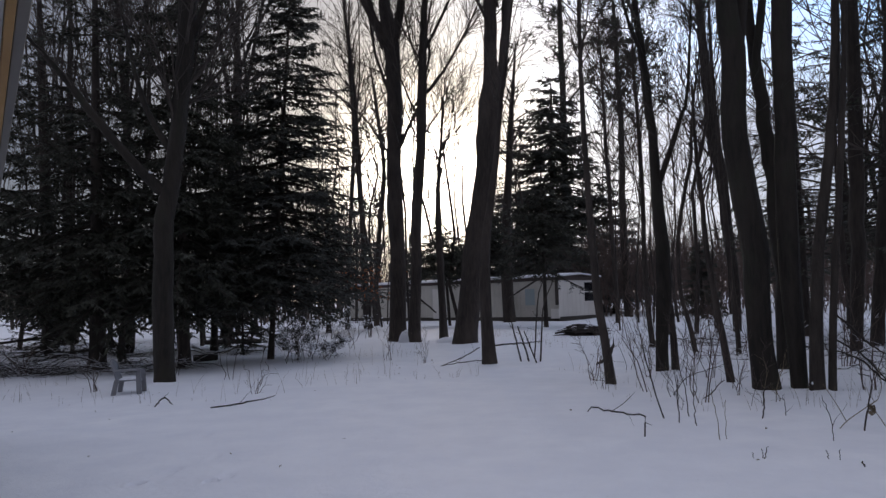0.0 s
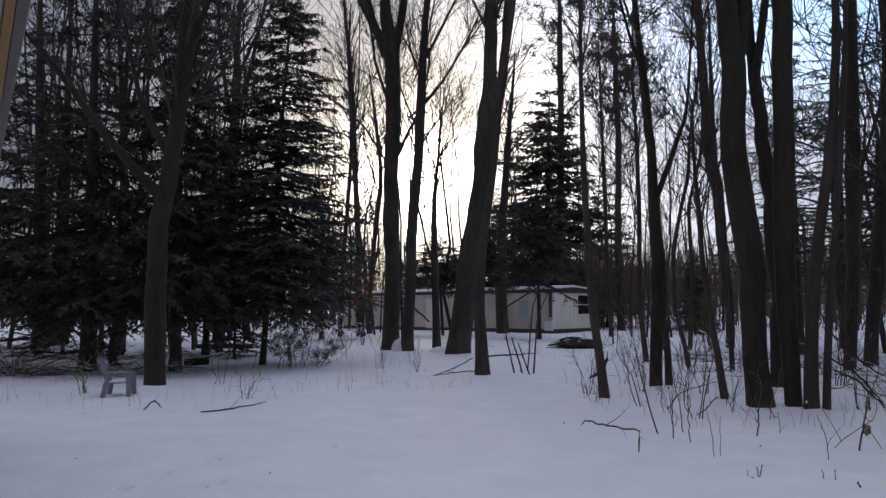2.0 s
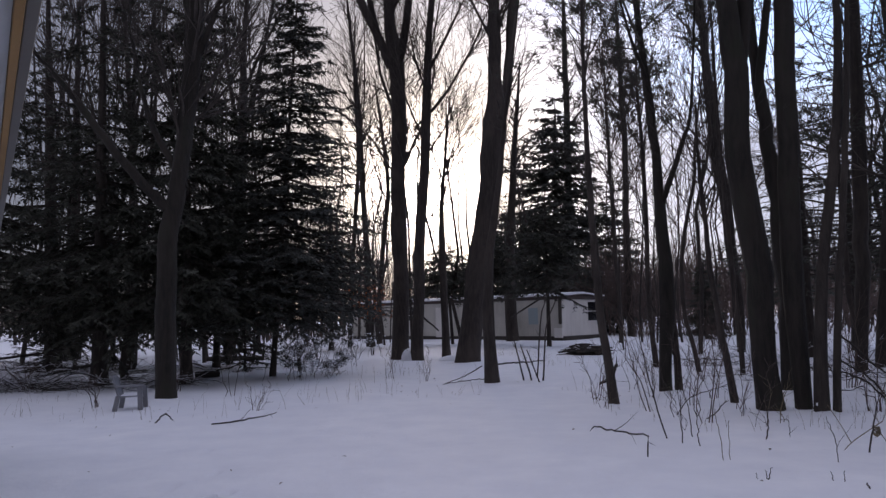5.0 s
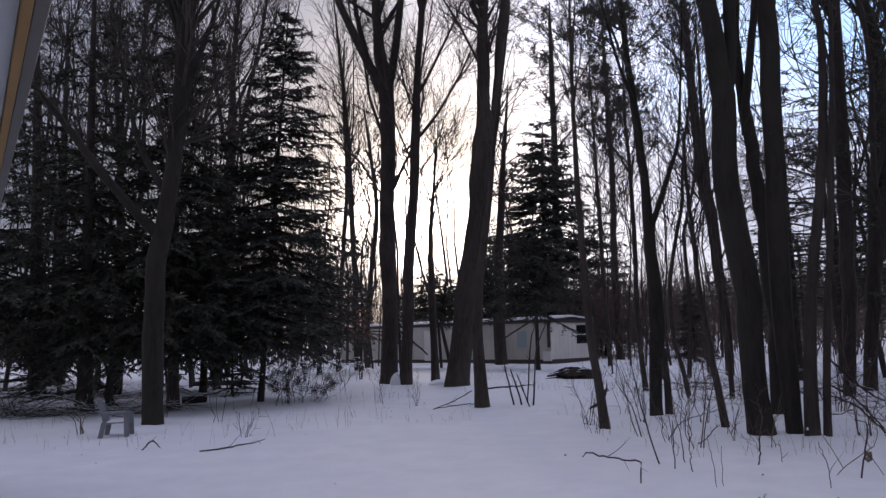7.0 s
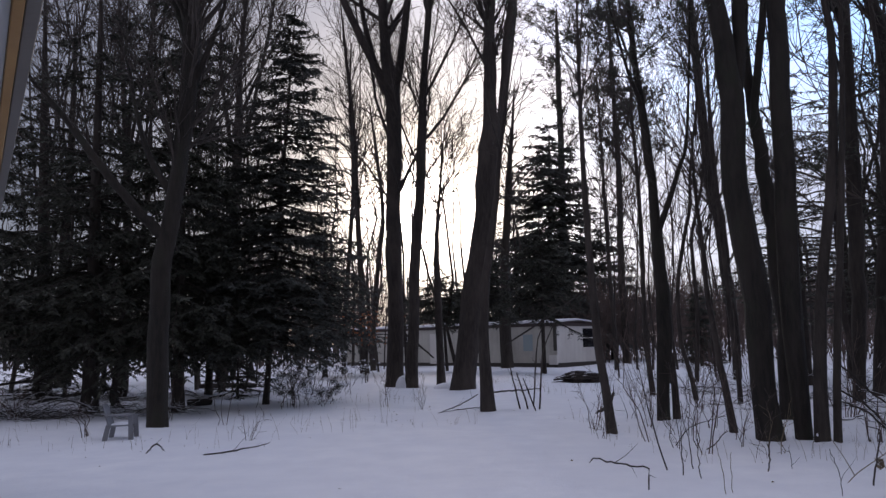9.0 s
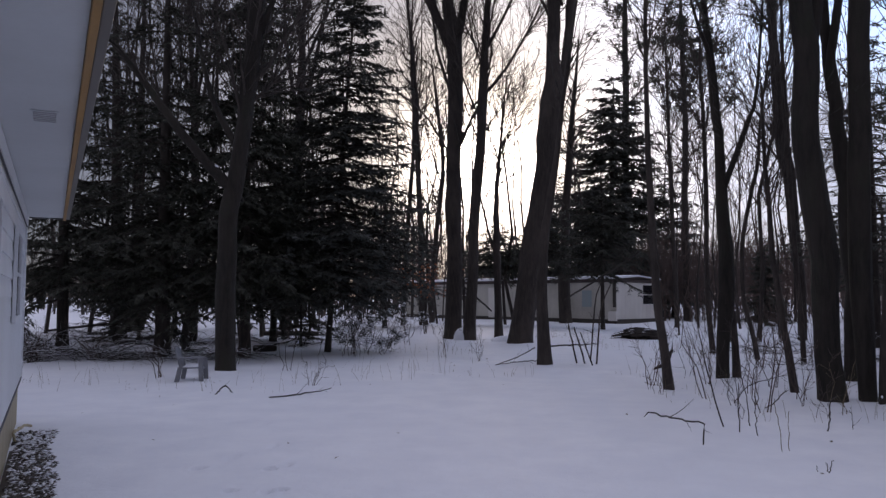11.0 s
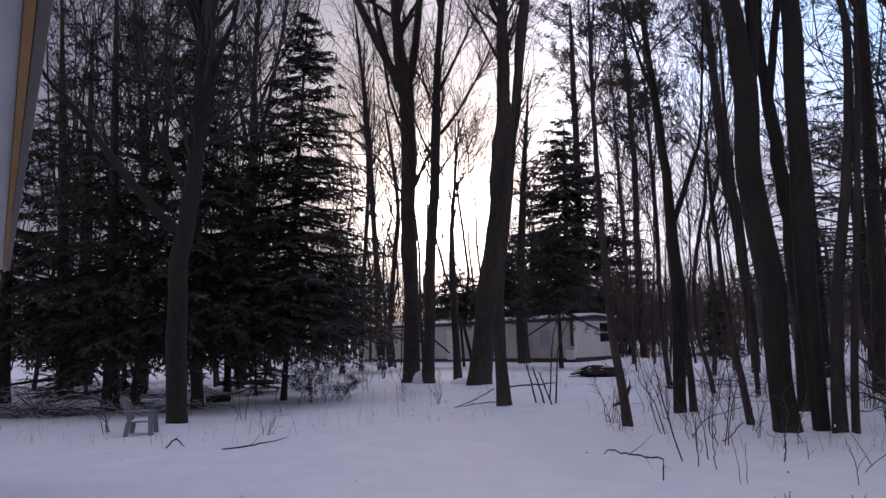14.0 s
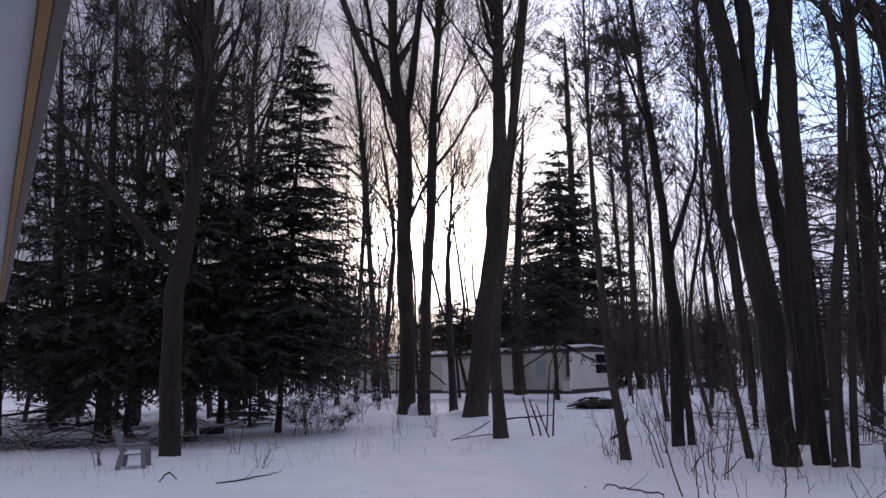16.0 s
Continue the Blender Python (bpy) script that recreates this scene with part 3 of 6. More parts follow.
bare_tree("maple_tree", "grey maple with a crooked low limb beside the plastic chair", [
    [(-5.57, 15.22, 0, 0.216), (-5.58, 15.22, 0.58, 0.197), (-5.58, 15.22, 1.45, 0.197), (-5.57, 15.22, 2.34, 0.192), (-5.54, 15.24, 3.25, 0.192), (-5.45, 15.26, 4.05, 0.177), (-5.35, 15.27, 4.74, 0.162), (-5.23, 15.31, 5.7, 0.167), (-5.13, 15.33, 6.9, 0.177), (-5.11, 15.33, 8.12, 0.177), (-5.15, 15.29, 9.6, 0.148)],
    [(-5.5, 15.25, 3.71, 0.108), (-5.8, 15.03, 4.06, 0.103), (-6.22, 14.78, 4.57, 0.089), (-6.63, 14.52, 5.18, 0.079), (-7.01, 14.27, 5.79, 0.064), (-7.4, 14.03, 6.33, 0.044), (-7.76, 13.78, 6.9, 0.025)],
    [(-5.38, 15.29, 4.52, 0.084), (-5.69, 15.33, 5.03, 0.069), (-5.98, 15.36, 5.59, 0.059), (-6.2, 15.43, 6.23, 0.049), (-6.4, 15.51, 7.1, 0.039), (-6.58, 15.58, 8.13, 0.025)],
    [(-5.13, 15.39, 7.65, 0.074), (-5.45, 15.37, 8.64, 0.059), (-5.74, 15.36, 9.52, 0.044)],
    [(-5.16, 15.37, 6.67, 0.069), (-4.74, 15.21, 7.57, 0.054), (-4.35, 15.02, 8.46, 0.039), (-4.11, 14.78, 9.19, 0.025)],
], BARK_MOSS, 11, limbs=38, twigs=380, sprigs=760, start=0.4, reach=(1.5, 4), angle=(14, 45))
bare_tree("maple_tree", "tall bare maple forking high into three stems", [
    [(-1.71, 28.12, 0, 0.348), (-1.69, 28.12, 0.91, 0.3), (-1.67, 28.13, 2.57, 0.28), (-1.71, 28.12, 5.85, 0.271), (-1.69, 28.12, 8.01, 0.271), (-1.68, 28.12, 10.22, 0.28), (-1.72, 28.11, 11.12, 0.3), (-1.97, 28.1, 13.17, 0.193), (-2, 28.09, 15.98, 0.174), (-2.02, 28.08, 18.88, 0.116)],
    [(-1.83, 28.12, 11.01, 0.193), (-2.38, 28.06, 12.14, 0.174), (-3.12, 28, 13.74, 0.155), (-3.95, 27.92, 15.96, 0.126), (-4.63, 27.86, 18.1, 0.077)],
    [(-1.62, 28.13, 11.01, 0.174), (-1.33, 27.7, 12.31, 0.155), (-1.04, 27.27, 14.15, 0.135), (-0.76, 26.84, 15.99, 0.097)],
    [(-2.32, 28.09, 12.03, 0.106), (-2.8, 28.52, 14.08, 0.097), (-3.14, 28.96, 16.47, 0.077)],
], BARK, 12, limbs=46, twigs=420, sprigs=1700, start=0.28, reach=(3, 7), angle=(14, 38), lift=0.05)
bare_tree("maple_tree", "slender bare maple leaning beside its forked twin", [
    [(-1.05, 27.06, 0, 0.242), (-1.05, 27.06, 0.91, 0.205), (-0.95, 27.07, 2.51, 0.186), (-0.82, 27.07, 5.26, 0.186), (-0.68, 27.07, 7.11, 0.168), (-0.57, 27.05, 9.21, 0.168), (-0.46, 27.03, 11.37, 0.121), (-0.27, 27.01, 13.56, 0.121), (-0.05, 27, 15.82, 0.112), (0.19, 26.98, 18.12, 0.074)],
    [(-0.56, 27.08, 8.8, 0.065), (0.17, 26.97, 9.6, 0.047), (1.15, 26.87, 11.26, 0.037), (1.7, 26.76, 12.51, 0.019)],
    [(-0.43, 27.09, 10.51, 0.056), (0.34, 27.15, 12.04, 0.047), (1.02, 27.21, 13.5, 0.028)],
], BARK, 13, limbs=34, twigs=320, sprigs=1300, start=0.28, reach=(2.2, 6.0), angle=(14, 38), lift=0.05)
bare_tree("maple_tree", "stout leaning maple with two tall stems", [
    [(0.65, 25.56, 0, 0.44), (0.74, 25.56, 0.71, 0.37), (1.03, 25.55, 2.59, 0.387), (1.31, 25.55, 4.3, 0.37), (1.48, 25.54, 5.37, 0.37), (1.63, 25.54, 6.73, 0.37), (1.84, 25.52, 8.31, 0.387), (1.84, 25.52, 9.32, 0.238), (1.83, 25.52, 11.16, 0.22), (1.89, 25.52, 12.61, 0.176), (1.98, 25.51, 14.53, 0.158), (2.14, 25.51, 17.14, 0.106)],
    [(2.08, 25.53, 8.5, 0.176), (2.29, 25.58, 9.93, 0.158), (2.51, 25.64, 12.02, 0.176), (2.77, 25.7, 13.73, 0.176), (3, 25.75, 15.27, 0.15), (3.28, 25.81, 17.29, 0.097)],
    [(1.91, 25.53, 12.2, 0.106), (1.55, 25.97, 13.69, 0.079), (1.37, 26.4, 15.45, 0.062)],
], BARK, 14, limbs=44, twigs=420, sprigs=1700, start=0.45, reach=(3, 7), angle=(14, 38), lift=0.05)
bare_tree("ash_tree", "short-barked trunk with a pale scar near the snow", [
    [(0.98, 17.06, 0, 0.176), (0.95, 17.06, 0.71, 0.141), (0.92, 17.06, 1.85, 0.117), (1.01, 17.08, 2.86, 0.1), (1.24, 17.1, 4.39, 0.07), (1.43, 17.12, 5.95, 0.047)],
], BARK, 15, limbs=3, twigs=10, sprigs=16, start=0.5, reach=(0.6, 1.4))
bare_tree("pine_tree", "distant dark pine trunk in front of the mobile home", [
    [(3.81, 44.9, 0, 0.37), (3.75, 44.9, 2.35, 0.34), (3.77, 44.9, 5.0, 0.277), (4.03, 44.8, 9.05, 0.216), (4.31, 44.7, 12.4, 0.14)],
], BARK_DARK, 16, limbs=34, twigs=110, sprigs=120, start=0.4, tufts=0, tuft_from=4, angle=(50, 85), lift=0.03, reach=(0.8, 2.6))
bare_tree("birch_tree", "thin dark tree leaning sharply over the snow", [
    [(2.78, 12.82, 0, 0.095), (2.7, 12.84, 0.67, 0.073), (2.61, 12.85, 1.33, 0.069), (2.54, 12.87, 2.48, 0.06), (2.5, 12.89, 3.64, 0.052), (2.48, 12.89, 4.62, 0.043), (2.48, 12.9, 5.81, 0.035), (2.49, 12.9, 7.21, 0.022)],
], BARK, 17, limbs=12, twigs=50, sprigs=60, start=0.55, reach=(0.6, 2))
bare_tree("pine_tree", "forked pine with tufted boughs and a mossy trunk", [
    [(4.15, 14.69, 0, 0.117), (4.17, 14.69, 0.62, 0.117), (4.23, 14.67, 1.49, 0.146), (4.23, 14.67, 2.57, 0.127), (4.2, 14.68, 3.46, 0.107), (4.16, 14.7, 4.46, 0.088), (4.12, 14.72, 5.24, 0.088), (4, 14.76, 6.76, 0.068), (3.92, 14.79, 7.85, 0.054), (3.83, 14.81, 9.23, 0.044)],
    [(4.23, 14.67, 3.56, 0.058), (4.41, 14.47, 4.18, 0.058), (4.59, 14.26, 4.79, 0.044), (4.7, 14.08, 5.38, 0.029)],
    [(4.14, 14.69, 5.13, 0.049), (3.89, 14.22, 6, 0.044), (3.53, 13.76, 6.6, 0.029)],
], BARK_MOSS, 18, limbs=30, twigs=190, sprigs=420, start=0.5, reach=(1.2, 3.8), tufts=2300, tuft_from=4.6, angle=(50, 85), lift=0.03)
bare_tree("young_tree", "young side trunk leaning against the forked pine", [
    [(4.45, 14.83, 0, 0.073), (4.43, 14.85, 0.72, 0.064), (4.42, 14.93, 1.26, 0.059)],
], BARK, 19, limbs=2, twigs=4, sprigs=6, start=0.5, extend=0, reach=(0.3, 0.7))
bare_tree("ash_tree", "slim bare trunk behind the forked pine", [
    [(5.79, 21.28, 0, 0.078), (5.67, 21.31, 1.18, 0.071), (5.65, 21.32, 2.76, 0.064), (5.67, 21.29, 4.51, 0.064), (5.62, 21.29, 6.6, 0.05), (5.57, 21.29, 8.23, 0.035)],
], BARK, 20, limbs=18, twigs=140, sprigs=320, start=0.28, reach=(2.2, 6.0), angle=(14, 38), lift=0.05)
bare_tree("ash_tree", "thin trunk bowed at the foot among saplings", [
    [(6.27, 19.09, 0, 0.062), (6.12, 19.13, 0.69, 0.055), (5.96, 19.19, 1.47, 0.052), (5.95, 19.18, 2.75, 0.05), (6.12, 19.11, 3.88, 0.046), (6.32, 19.03, 4.87, 0.044), (6.41, 19, 6.01, 0.031)],
], BARK, 21, limbs=12, twigs=60, sprigs=90, start=0.4, reach=(0.8, 2.2))
bare_tree("birch_tree", "very thin tree leaning towards the mobile home", [
    [(4.73, 12.67, 0, 0.065), (4.62, 12.71, 0.71, 0.057), (4.51, 12.75, 1.65, 0.049), (4.44, 12.79, 2.32, 0.045), (4.41, 12.82, 3.19, 0.037), (4.37, 12.85, 3.97, 0.029), (4.37, 12.87, 5.06, 0.016)],
], BARK, 22, limbs=8, twigs=30, sprigs=40, start=0.6, reach=(0.5, 1.5))
bare_tree("ash_tree", "slim straight trunk behind the thick maples", [
    [(6.92, 18.07, 0, 0.058), (6.9, 18.08, 0.9, 0.058), (6.81, 18.11, 2.38, 0.058), (6.73, 18.15, 4.42, 0.052), (6.68, 18.19, 6.51, 0.047)],
], BARK, 23, limbs=14, twigs=100, sprigs=220, start=0.28, reach=(2.2, 6.0), angle=(14, 38), lift=0.05)
bare_tree("maple_tree", "broad dark maple far behind the front clump", [
    [(10.64, 27.85, 0, 0.151), (10.64, 27.85, 1.4, 0.16), (10.56, 27.88, 2.84, 0.178), (10.46, 27.92, 4.31, 0.196), (10.37, 27.95, 5.99, 0.205), (10.14, 28.04, 7.22, 0.223), (10.08, 28.07, 8.97, 0.187), (9.98, 28.1, 10.76, 0.16), (9.9, 28.13, 12.59, 0.142), (9.86, 28.14, 14.21, 0.125), (9.83, 28.15, 16.57, 0.08)],
], BARK_DARK, 24, limbs=18, twigs=100, sprigs=200, start=0.25, reach=(1.5, 4), angle=(14, 40), lift=0.05)
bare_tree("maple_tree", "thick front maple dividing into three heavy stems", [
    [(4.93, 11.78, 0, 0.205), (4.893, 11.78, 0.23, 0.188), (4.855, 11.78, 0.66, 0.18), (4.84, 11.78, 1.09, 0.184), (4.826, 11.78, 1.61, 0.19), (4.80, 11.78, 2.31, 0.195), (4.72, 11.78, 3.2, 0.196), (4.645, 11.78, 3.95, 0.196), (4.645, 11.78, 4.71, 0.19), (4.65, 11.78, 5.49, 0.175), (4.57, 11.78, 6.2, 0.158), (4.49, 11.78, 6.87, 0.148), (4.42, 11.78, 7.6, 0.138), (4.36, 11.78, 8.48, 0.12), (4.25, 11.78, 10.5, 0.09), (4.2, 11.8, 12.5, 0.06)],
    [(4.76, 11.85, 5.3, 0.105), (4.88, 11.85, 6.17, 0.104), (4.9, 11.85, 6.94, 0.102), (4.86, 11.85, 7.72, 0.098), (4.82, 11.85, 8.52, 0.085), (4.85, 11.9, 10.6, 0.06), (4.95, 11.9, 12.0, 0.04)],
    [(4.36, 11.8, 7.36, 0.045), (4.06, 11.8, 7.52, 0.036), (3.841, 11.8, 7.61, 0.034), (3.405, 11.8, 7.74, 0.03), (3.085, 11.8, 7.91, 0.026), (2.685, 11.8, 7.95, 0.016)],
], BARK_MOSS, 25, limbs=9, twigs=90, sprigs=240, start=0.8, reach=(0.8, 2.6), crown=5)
bare_tree("maple_tree", "dark maple trunk standing behind its thick neighbours", [
    [(6.337, 14.4, 0, 0.12), (6.372, 14.4, 0.46, 0.145), (6.4, 14.4, 0.98, 0.163), (6.436, 14.4, 1.74, 0.18), (6.415, 14.4, 2.63, 0.178), (6.342, 14.4, 3.56, 0.16), (6.256, 14.4, 4.33, 0.135), (6.203, 14.4, 4.97, 0.125), (6.128, 14.4, 5.79, 0.12), (6.061, 14.4, 6.59, 0.1), (6.035, 14.4, 7.52, 0.079), (6.062, 14.4, 8.58, 0.056)],
    [(6.08, 14.3, 5.75, 0.08), (6.149, 14.2, 6.46, 0.08), (6.306, 14.2, 7.44, 0.072), (6.391, 14.2, 8.01, 0.066), (6.514, 14.2, 8.94, 0.044)],
], BARK_MOSS, 26, limbs=6, twigs=80, sprigs=180, start=0.75, reach=(0.8, 2.4), crown=5)
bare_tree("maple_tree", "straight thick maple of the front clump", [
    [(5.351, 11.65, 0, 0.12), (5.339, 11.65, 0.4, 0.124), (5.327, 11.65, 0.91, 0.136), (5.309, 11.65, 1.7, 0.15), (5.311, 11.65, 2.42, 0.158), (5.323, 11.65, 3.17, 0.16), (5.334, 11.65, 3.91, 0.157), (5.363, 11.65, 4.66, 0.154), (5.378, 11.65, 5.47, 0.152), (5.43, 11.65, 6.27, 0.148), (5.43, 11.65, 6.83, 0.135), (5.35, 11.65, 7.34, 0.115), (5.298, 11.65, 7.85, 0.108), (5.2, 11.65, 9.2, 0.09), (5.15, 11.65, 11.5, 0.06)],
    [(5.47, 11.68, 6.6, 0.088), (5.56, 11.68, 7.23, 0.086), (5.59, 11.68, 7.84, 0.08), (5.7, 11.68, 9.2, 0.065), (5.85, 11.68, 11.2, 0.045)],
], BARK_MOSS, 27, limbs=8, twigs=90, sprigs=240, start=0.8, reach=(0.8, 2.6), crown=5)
bare_tree("maple_tree", "slim dark maple with a flared foot in the front clump", [
    [(5.477, 11.35, 0, 0.116), (5.494, 11.35, 0.43, 0.100), (5.53, 11.35, 1.08, 0.091), (5.578, 11.35, 1.68, 0.086), (5.677, 11.35, 2.38, 0.083), (5.804, 11.35, 3.11, 0.079), (5.904, 11.35, 3.8, 0.076), (6.038, 11.35, 4.91, 0.064), (6.101, 11.35, 6.11, 0.057), (6.041, 11.35, 6.69, 0.050), (5.985, 11.35, 7.44, 0.035)],
], BARK_DARK, 28, limbs=5, twigs=46, sprigs=110, start=0.7, reach=(0.8, 2.0), crown=5)
bare_tree("ash_tree", "slim dark pole of a tree in the clump", [
    [(5.643, 11.25, 0, 0.057), (5.691, 11.25, 0.59, 0.055), (5.758, 11.25, 1.41, 0.054), (5.844, 11.25, 2.24, 0.051), (5.94, 11.25, 3.09, 0.049), (6.029, 11.25, 3.95, 0.045), (6.148, 11.25, 5.28, 0.039), (6.235, 11.25, 6.64, 0.030)],
], BARK_DARK, 29, limbs=4, twigs=22, sprigs=50, start=0.65, reach=(0.6, 1.6), crown=5)
bare_tree("pine_tree", "dark pine among the hemlocks with tufted boughs", [
    [(10.76, 19.1, 0, 0.17), (10.827, 19.1, 0.75, 0.16), (10.956, 19.1, 1.87, 0.165), (11.224, 19.1, 3.73, 0.19), (11.471, 19.1, 5.33, 0.21), (11.649, 19.1, 7.12, 0.205), (11.699, 19.1, 8.48, 0.2), (11.596, 19.1, 9.34, 0.185), (11.371, 19.1, 10.35, 0.15), (11.166, 19.1, 11.46, 0.1)],
], BARK_DARK, 30, limbs=15, twigs=80, sprigs=140, start=0.3, reach=(0.8, 2.2), tufts=800, tuft_from=4, angle=(50, 85), lift=0.03)
bare_tree("ash_tree", "dark straight trunk among the hemlock boughs", [
    [(9.409, 17.6, 0, 0.13), (9.502, 17.6, 1.08, 0.142), (9.579, 17.6, 2.12, 0.156), (9.664, 17.6, 3.57, 0.164), (9.723, 17.6, 5.05, 0.16), (9.773, 17.6, 6.42, 0.148), (9.819, 17.6, 8.1, 0.142), (9.829, 17.6, 9.53, 0.135), (9.799, 17.6, 10.84, 0.095)],
], BARK_DARK, 31, limbs=15, twigs=90, sprigs=180, start=0.25, reach=(0.8, 2.2), tufts=1300, tuft_from=3.5, angle=(50, 88), lift=0.02)
bare_tree("ash_tree", "slender tree at the corner of the mobile home", [
    [(-5.16, 40.63, 0, 0.125), (-5.1, 40.64, 1.91, 0.111), (-4.91, 40.64, 5.54, 0.111), (-4.63, 40.64, 10.12, 0.097), (-4.78, 40.58, 14.76, 0.069)],
], BARK, 32, limbs=16, twigs=80, sprigs=170, start=0.28, reach=(2.2, 6.0), angle=(20, 50), lift=0.05)
bare_tree("maple_tree", "mid-sized bare tree in front of the mobile home", [
    [(-4.1, 41.41, 0, 0.255), (-4.23, 41.4, 1.28, 0.199), (-4.26, 41.4, 4.04, 0.156), (-4.47, 41.41, 8.71, 0.142), (-4.69, 41.43, 13.44, 0.128), (-5.08, 41.44, 17.61, 0.085)],
], BARK, 33, limbs=28, twigs=150, sprigs=400, start=0.28, reach=(2.5, 6), angle=(20, 50), lift=0.05)
bare_tree("ash_tree", "thin bare tree close to the mobile home wall", [
    [(-4.01, 45.64, 0, 0.141), (-4.02, 45.64, 2.59, 0.141), (-3.75, 45.69, 5.98, 0.141), (-3.41, 45.77, 9.42, 0.125), (-3.83, 45.78, 13.6, 0.094)],
], BARK, 34, limbs=18, twigs=100, sprigs=220, start=0.28, reach=(2.2, 6.0), angle=(20, 50), lift=0.05)
bare_tree("ash_tree", "small trunk between the tall maples", [
    [(-0.05, 28.05, 0, 0.174), (-0.06, 28.05, 1.28, 0.135), (-0.11, 28.03, 3.15, 0.126), (-0.12, 27.99, 5.03, 0.097), (-0.02, 27.96, 6.49, 0.058)],
], BARK, 35, limbs=14, twigs=110, sprigs=260, start=0.5, reach=(2.2, 6.0), angle=(14, 38), lift=0.05)
bare_tree("maple_tree", "bare maple with upswept branches behind the hemlocks", [
    [(-9.68, 33.87, 0, 0.269), (-9.38, 33.96, 2.79, 0.247), (-9.29, 33.98, 5.82, 0.247), (-9.18, 34.03, 8.65, 0.224), (-9.12, 34.08, 11.29, 0.202), (-9.1, 34.11, 13.44, 0.135), (-8.99, 34.18, 15.91, 0.101), (-8.84, 34.26, 18.44, 0.067)],
    [(-9.15, 34.03, 9.96, 0.112), (-8.65, 34.43, 12.19, 0.101), (-8.24, 34.82, 14.77, 0.078), (-7.86, 35.2, 17.45, 0.056)],
    [(-9.17, 34.02, 9.43, 0.101), (-9.67, 34.19, 11.87, 0.09), (-10.03, 34.4, 14.38, 0.078), (-10.19, 34.67, 16.98, 0.056)],
    [(-9.09, 34.04, 11.81, 0.09), (-8.6, 35.01, 14.01, 0.067), (-7.76, 36.07, 16.67, 0.045)],
], BARK, 39, limbs=44, twigs=320, sprigs=700, start=0.35, reach=(2.5, 6), angle=(14, 40), lift=0.05)
bare_tree("ash_tree", "thin bare tree among the dark hemlocks", [
    [(-11.37, 27.75, 0, 0.141), (-11.37, 27.75, 4.9, 0.124), (-11.53, 27.68, 8.04, 0.106), (-11.71, 27.6, 11.25, 0.088), (-11.91, 27.5, 14.52, 0.062)],
    [(-11.5, 27.7, 7.41, 0.062), (-11.27, 28.18, 9.89, 0.053), (-11.15, 28.62, 12.5, 0.044), (-11.13, 29.02, 14.74, 0.035)],
    [(-11.56, 27.67, 8.47, 0.053), (-12.29, 28.24, 10.81, 0.044), (-12.99, 28.8, 13.29, 0.035)],
], BARK, 40, limbs=36, twigs=260, sprigs=500, start=0.35, reach=(2, 5), angle=(16, 42), lift=0.05)
bare_tree("pine_tree", "far pine standing past the mobile home", [
    [(12.25, 51.04, 0, 0.256), (12.23, 51.05, 3.02, 0.239), (12.17, 51.06, 6.82, 0.222), (12.28, 50.95, 11.79, 0.188), (12.17, 50.89, 16.83, 0.154), (12.08, 50.83, 21.52, 0.103)],
], BARK_DARK, 36, limbs=34, twigs=110, sprigs=120, start=0.4, reach=(1.2, 4), tufts=1400, tuft_from=14, angle=(50, 85), lift=0.03)
bare_tree("ash_tree", "far thin tree past the mobile home", [
    [(8.99, 39.7, 0, 0.107), (8.93, 39.71, 2.7, 0.107), (8.83, 39.77, 5.66, 0.093), (8.77, 39.85, 9.58, 0.08), (8.72, 39.94, 13.56, 0.053)],
], BARK, 37, limbs=20, twigs=200, sprigs=500, start=0.28, reach=(2.2, 6.0), angle=(14, 38), lift=0.05)
bare_tree("pine_tree", "tall pine deep in the wood with open tufted crown", [
    [(11.85, 72, 0, 0.342567), (11.83, 72, 4.31666, 0.342567), (11.86, 71.98, 13.48, 0.318207), (11.88, 71.93, 21.67, 0.293846), (11.92, 71.89, 29.98, 0.220765)],
], BARK_DARK, 38, limbs=28, twigs=100, sprigs=120, start=0.4, reach=(1.6, 5), tufts=560, tuft_from=15, angle=(50, 85), lift=0.03)
conifer("spruce_tree", "narrow young spruce with layered drooping boughs", (-4.66, 20.42), 11.0, 2.95, 1.65, 28, 13, 28, NEEDLE_SPRUCE, 51, 0.07, (0.75, 0), 0.2, 0.32, 0.08, tip=0.7, slim=0.17, near=True)
conifer("hemlock_tree", "dense dark hemlock with low sweeping boughs", (-8.45, 18.65), 12.0, 2.7, 1.65, 33, 10, 31, NEEDLE, 52, 0.18, (-0.1, 0), 0.28, 0.34, 0.28, tip=0.5, thin_top=0.66, near=True)
conifer("hemlock_tree", "dense dark hemlock behind the grey maple", (-6.35, 18.7), 11.4, 2.4, 1.75, 31, 11, 31, NEEDLE, 53, 0.13, (-0.1, 0), 0.30, 0.34, 0.16, tip=0.5, thin_top=0.45, near=True)
conifer("hemlock_tree", "broad hemlock with a thick trunk deep in shade", (-13.84, 26.89), 16.0, 3.6, 1.5, 35, 9, 26, NEEDLE, 54, 0.26, (-0.6, 0), 0.28, 0.40, 0.36, tip=0.5, thin_top=0.66)
conifer("hemlock_tree", "hemlock at the dark edge near the house", (-11.2, 18.9), 12.0, 2.6, 1.6, 32, 10, 29, NEEDLE, 55, 0.14, (-0.3, 0), 0.28, 0.34, 0.42, tip=0.5, thin_top=0.66)
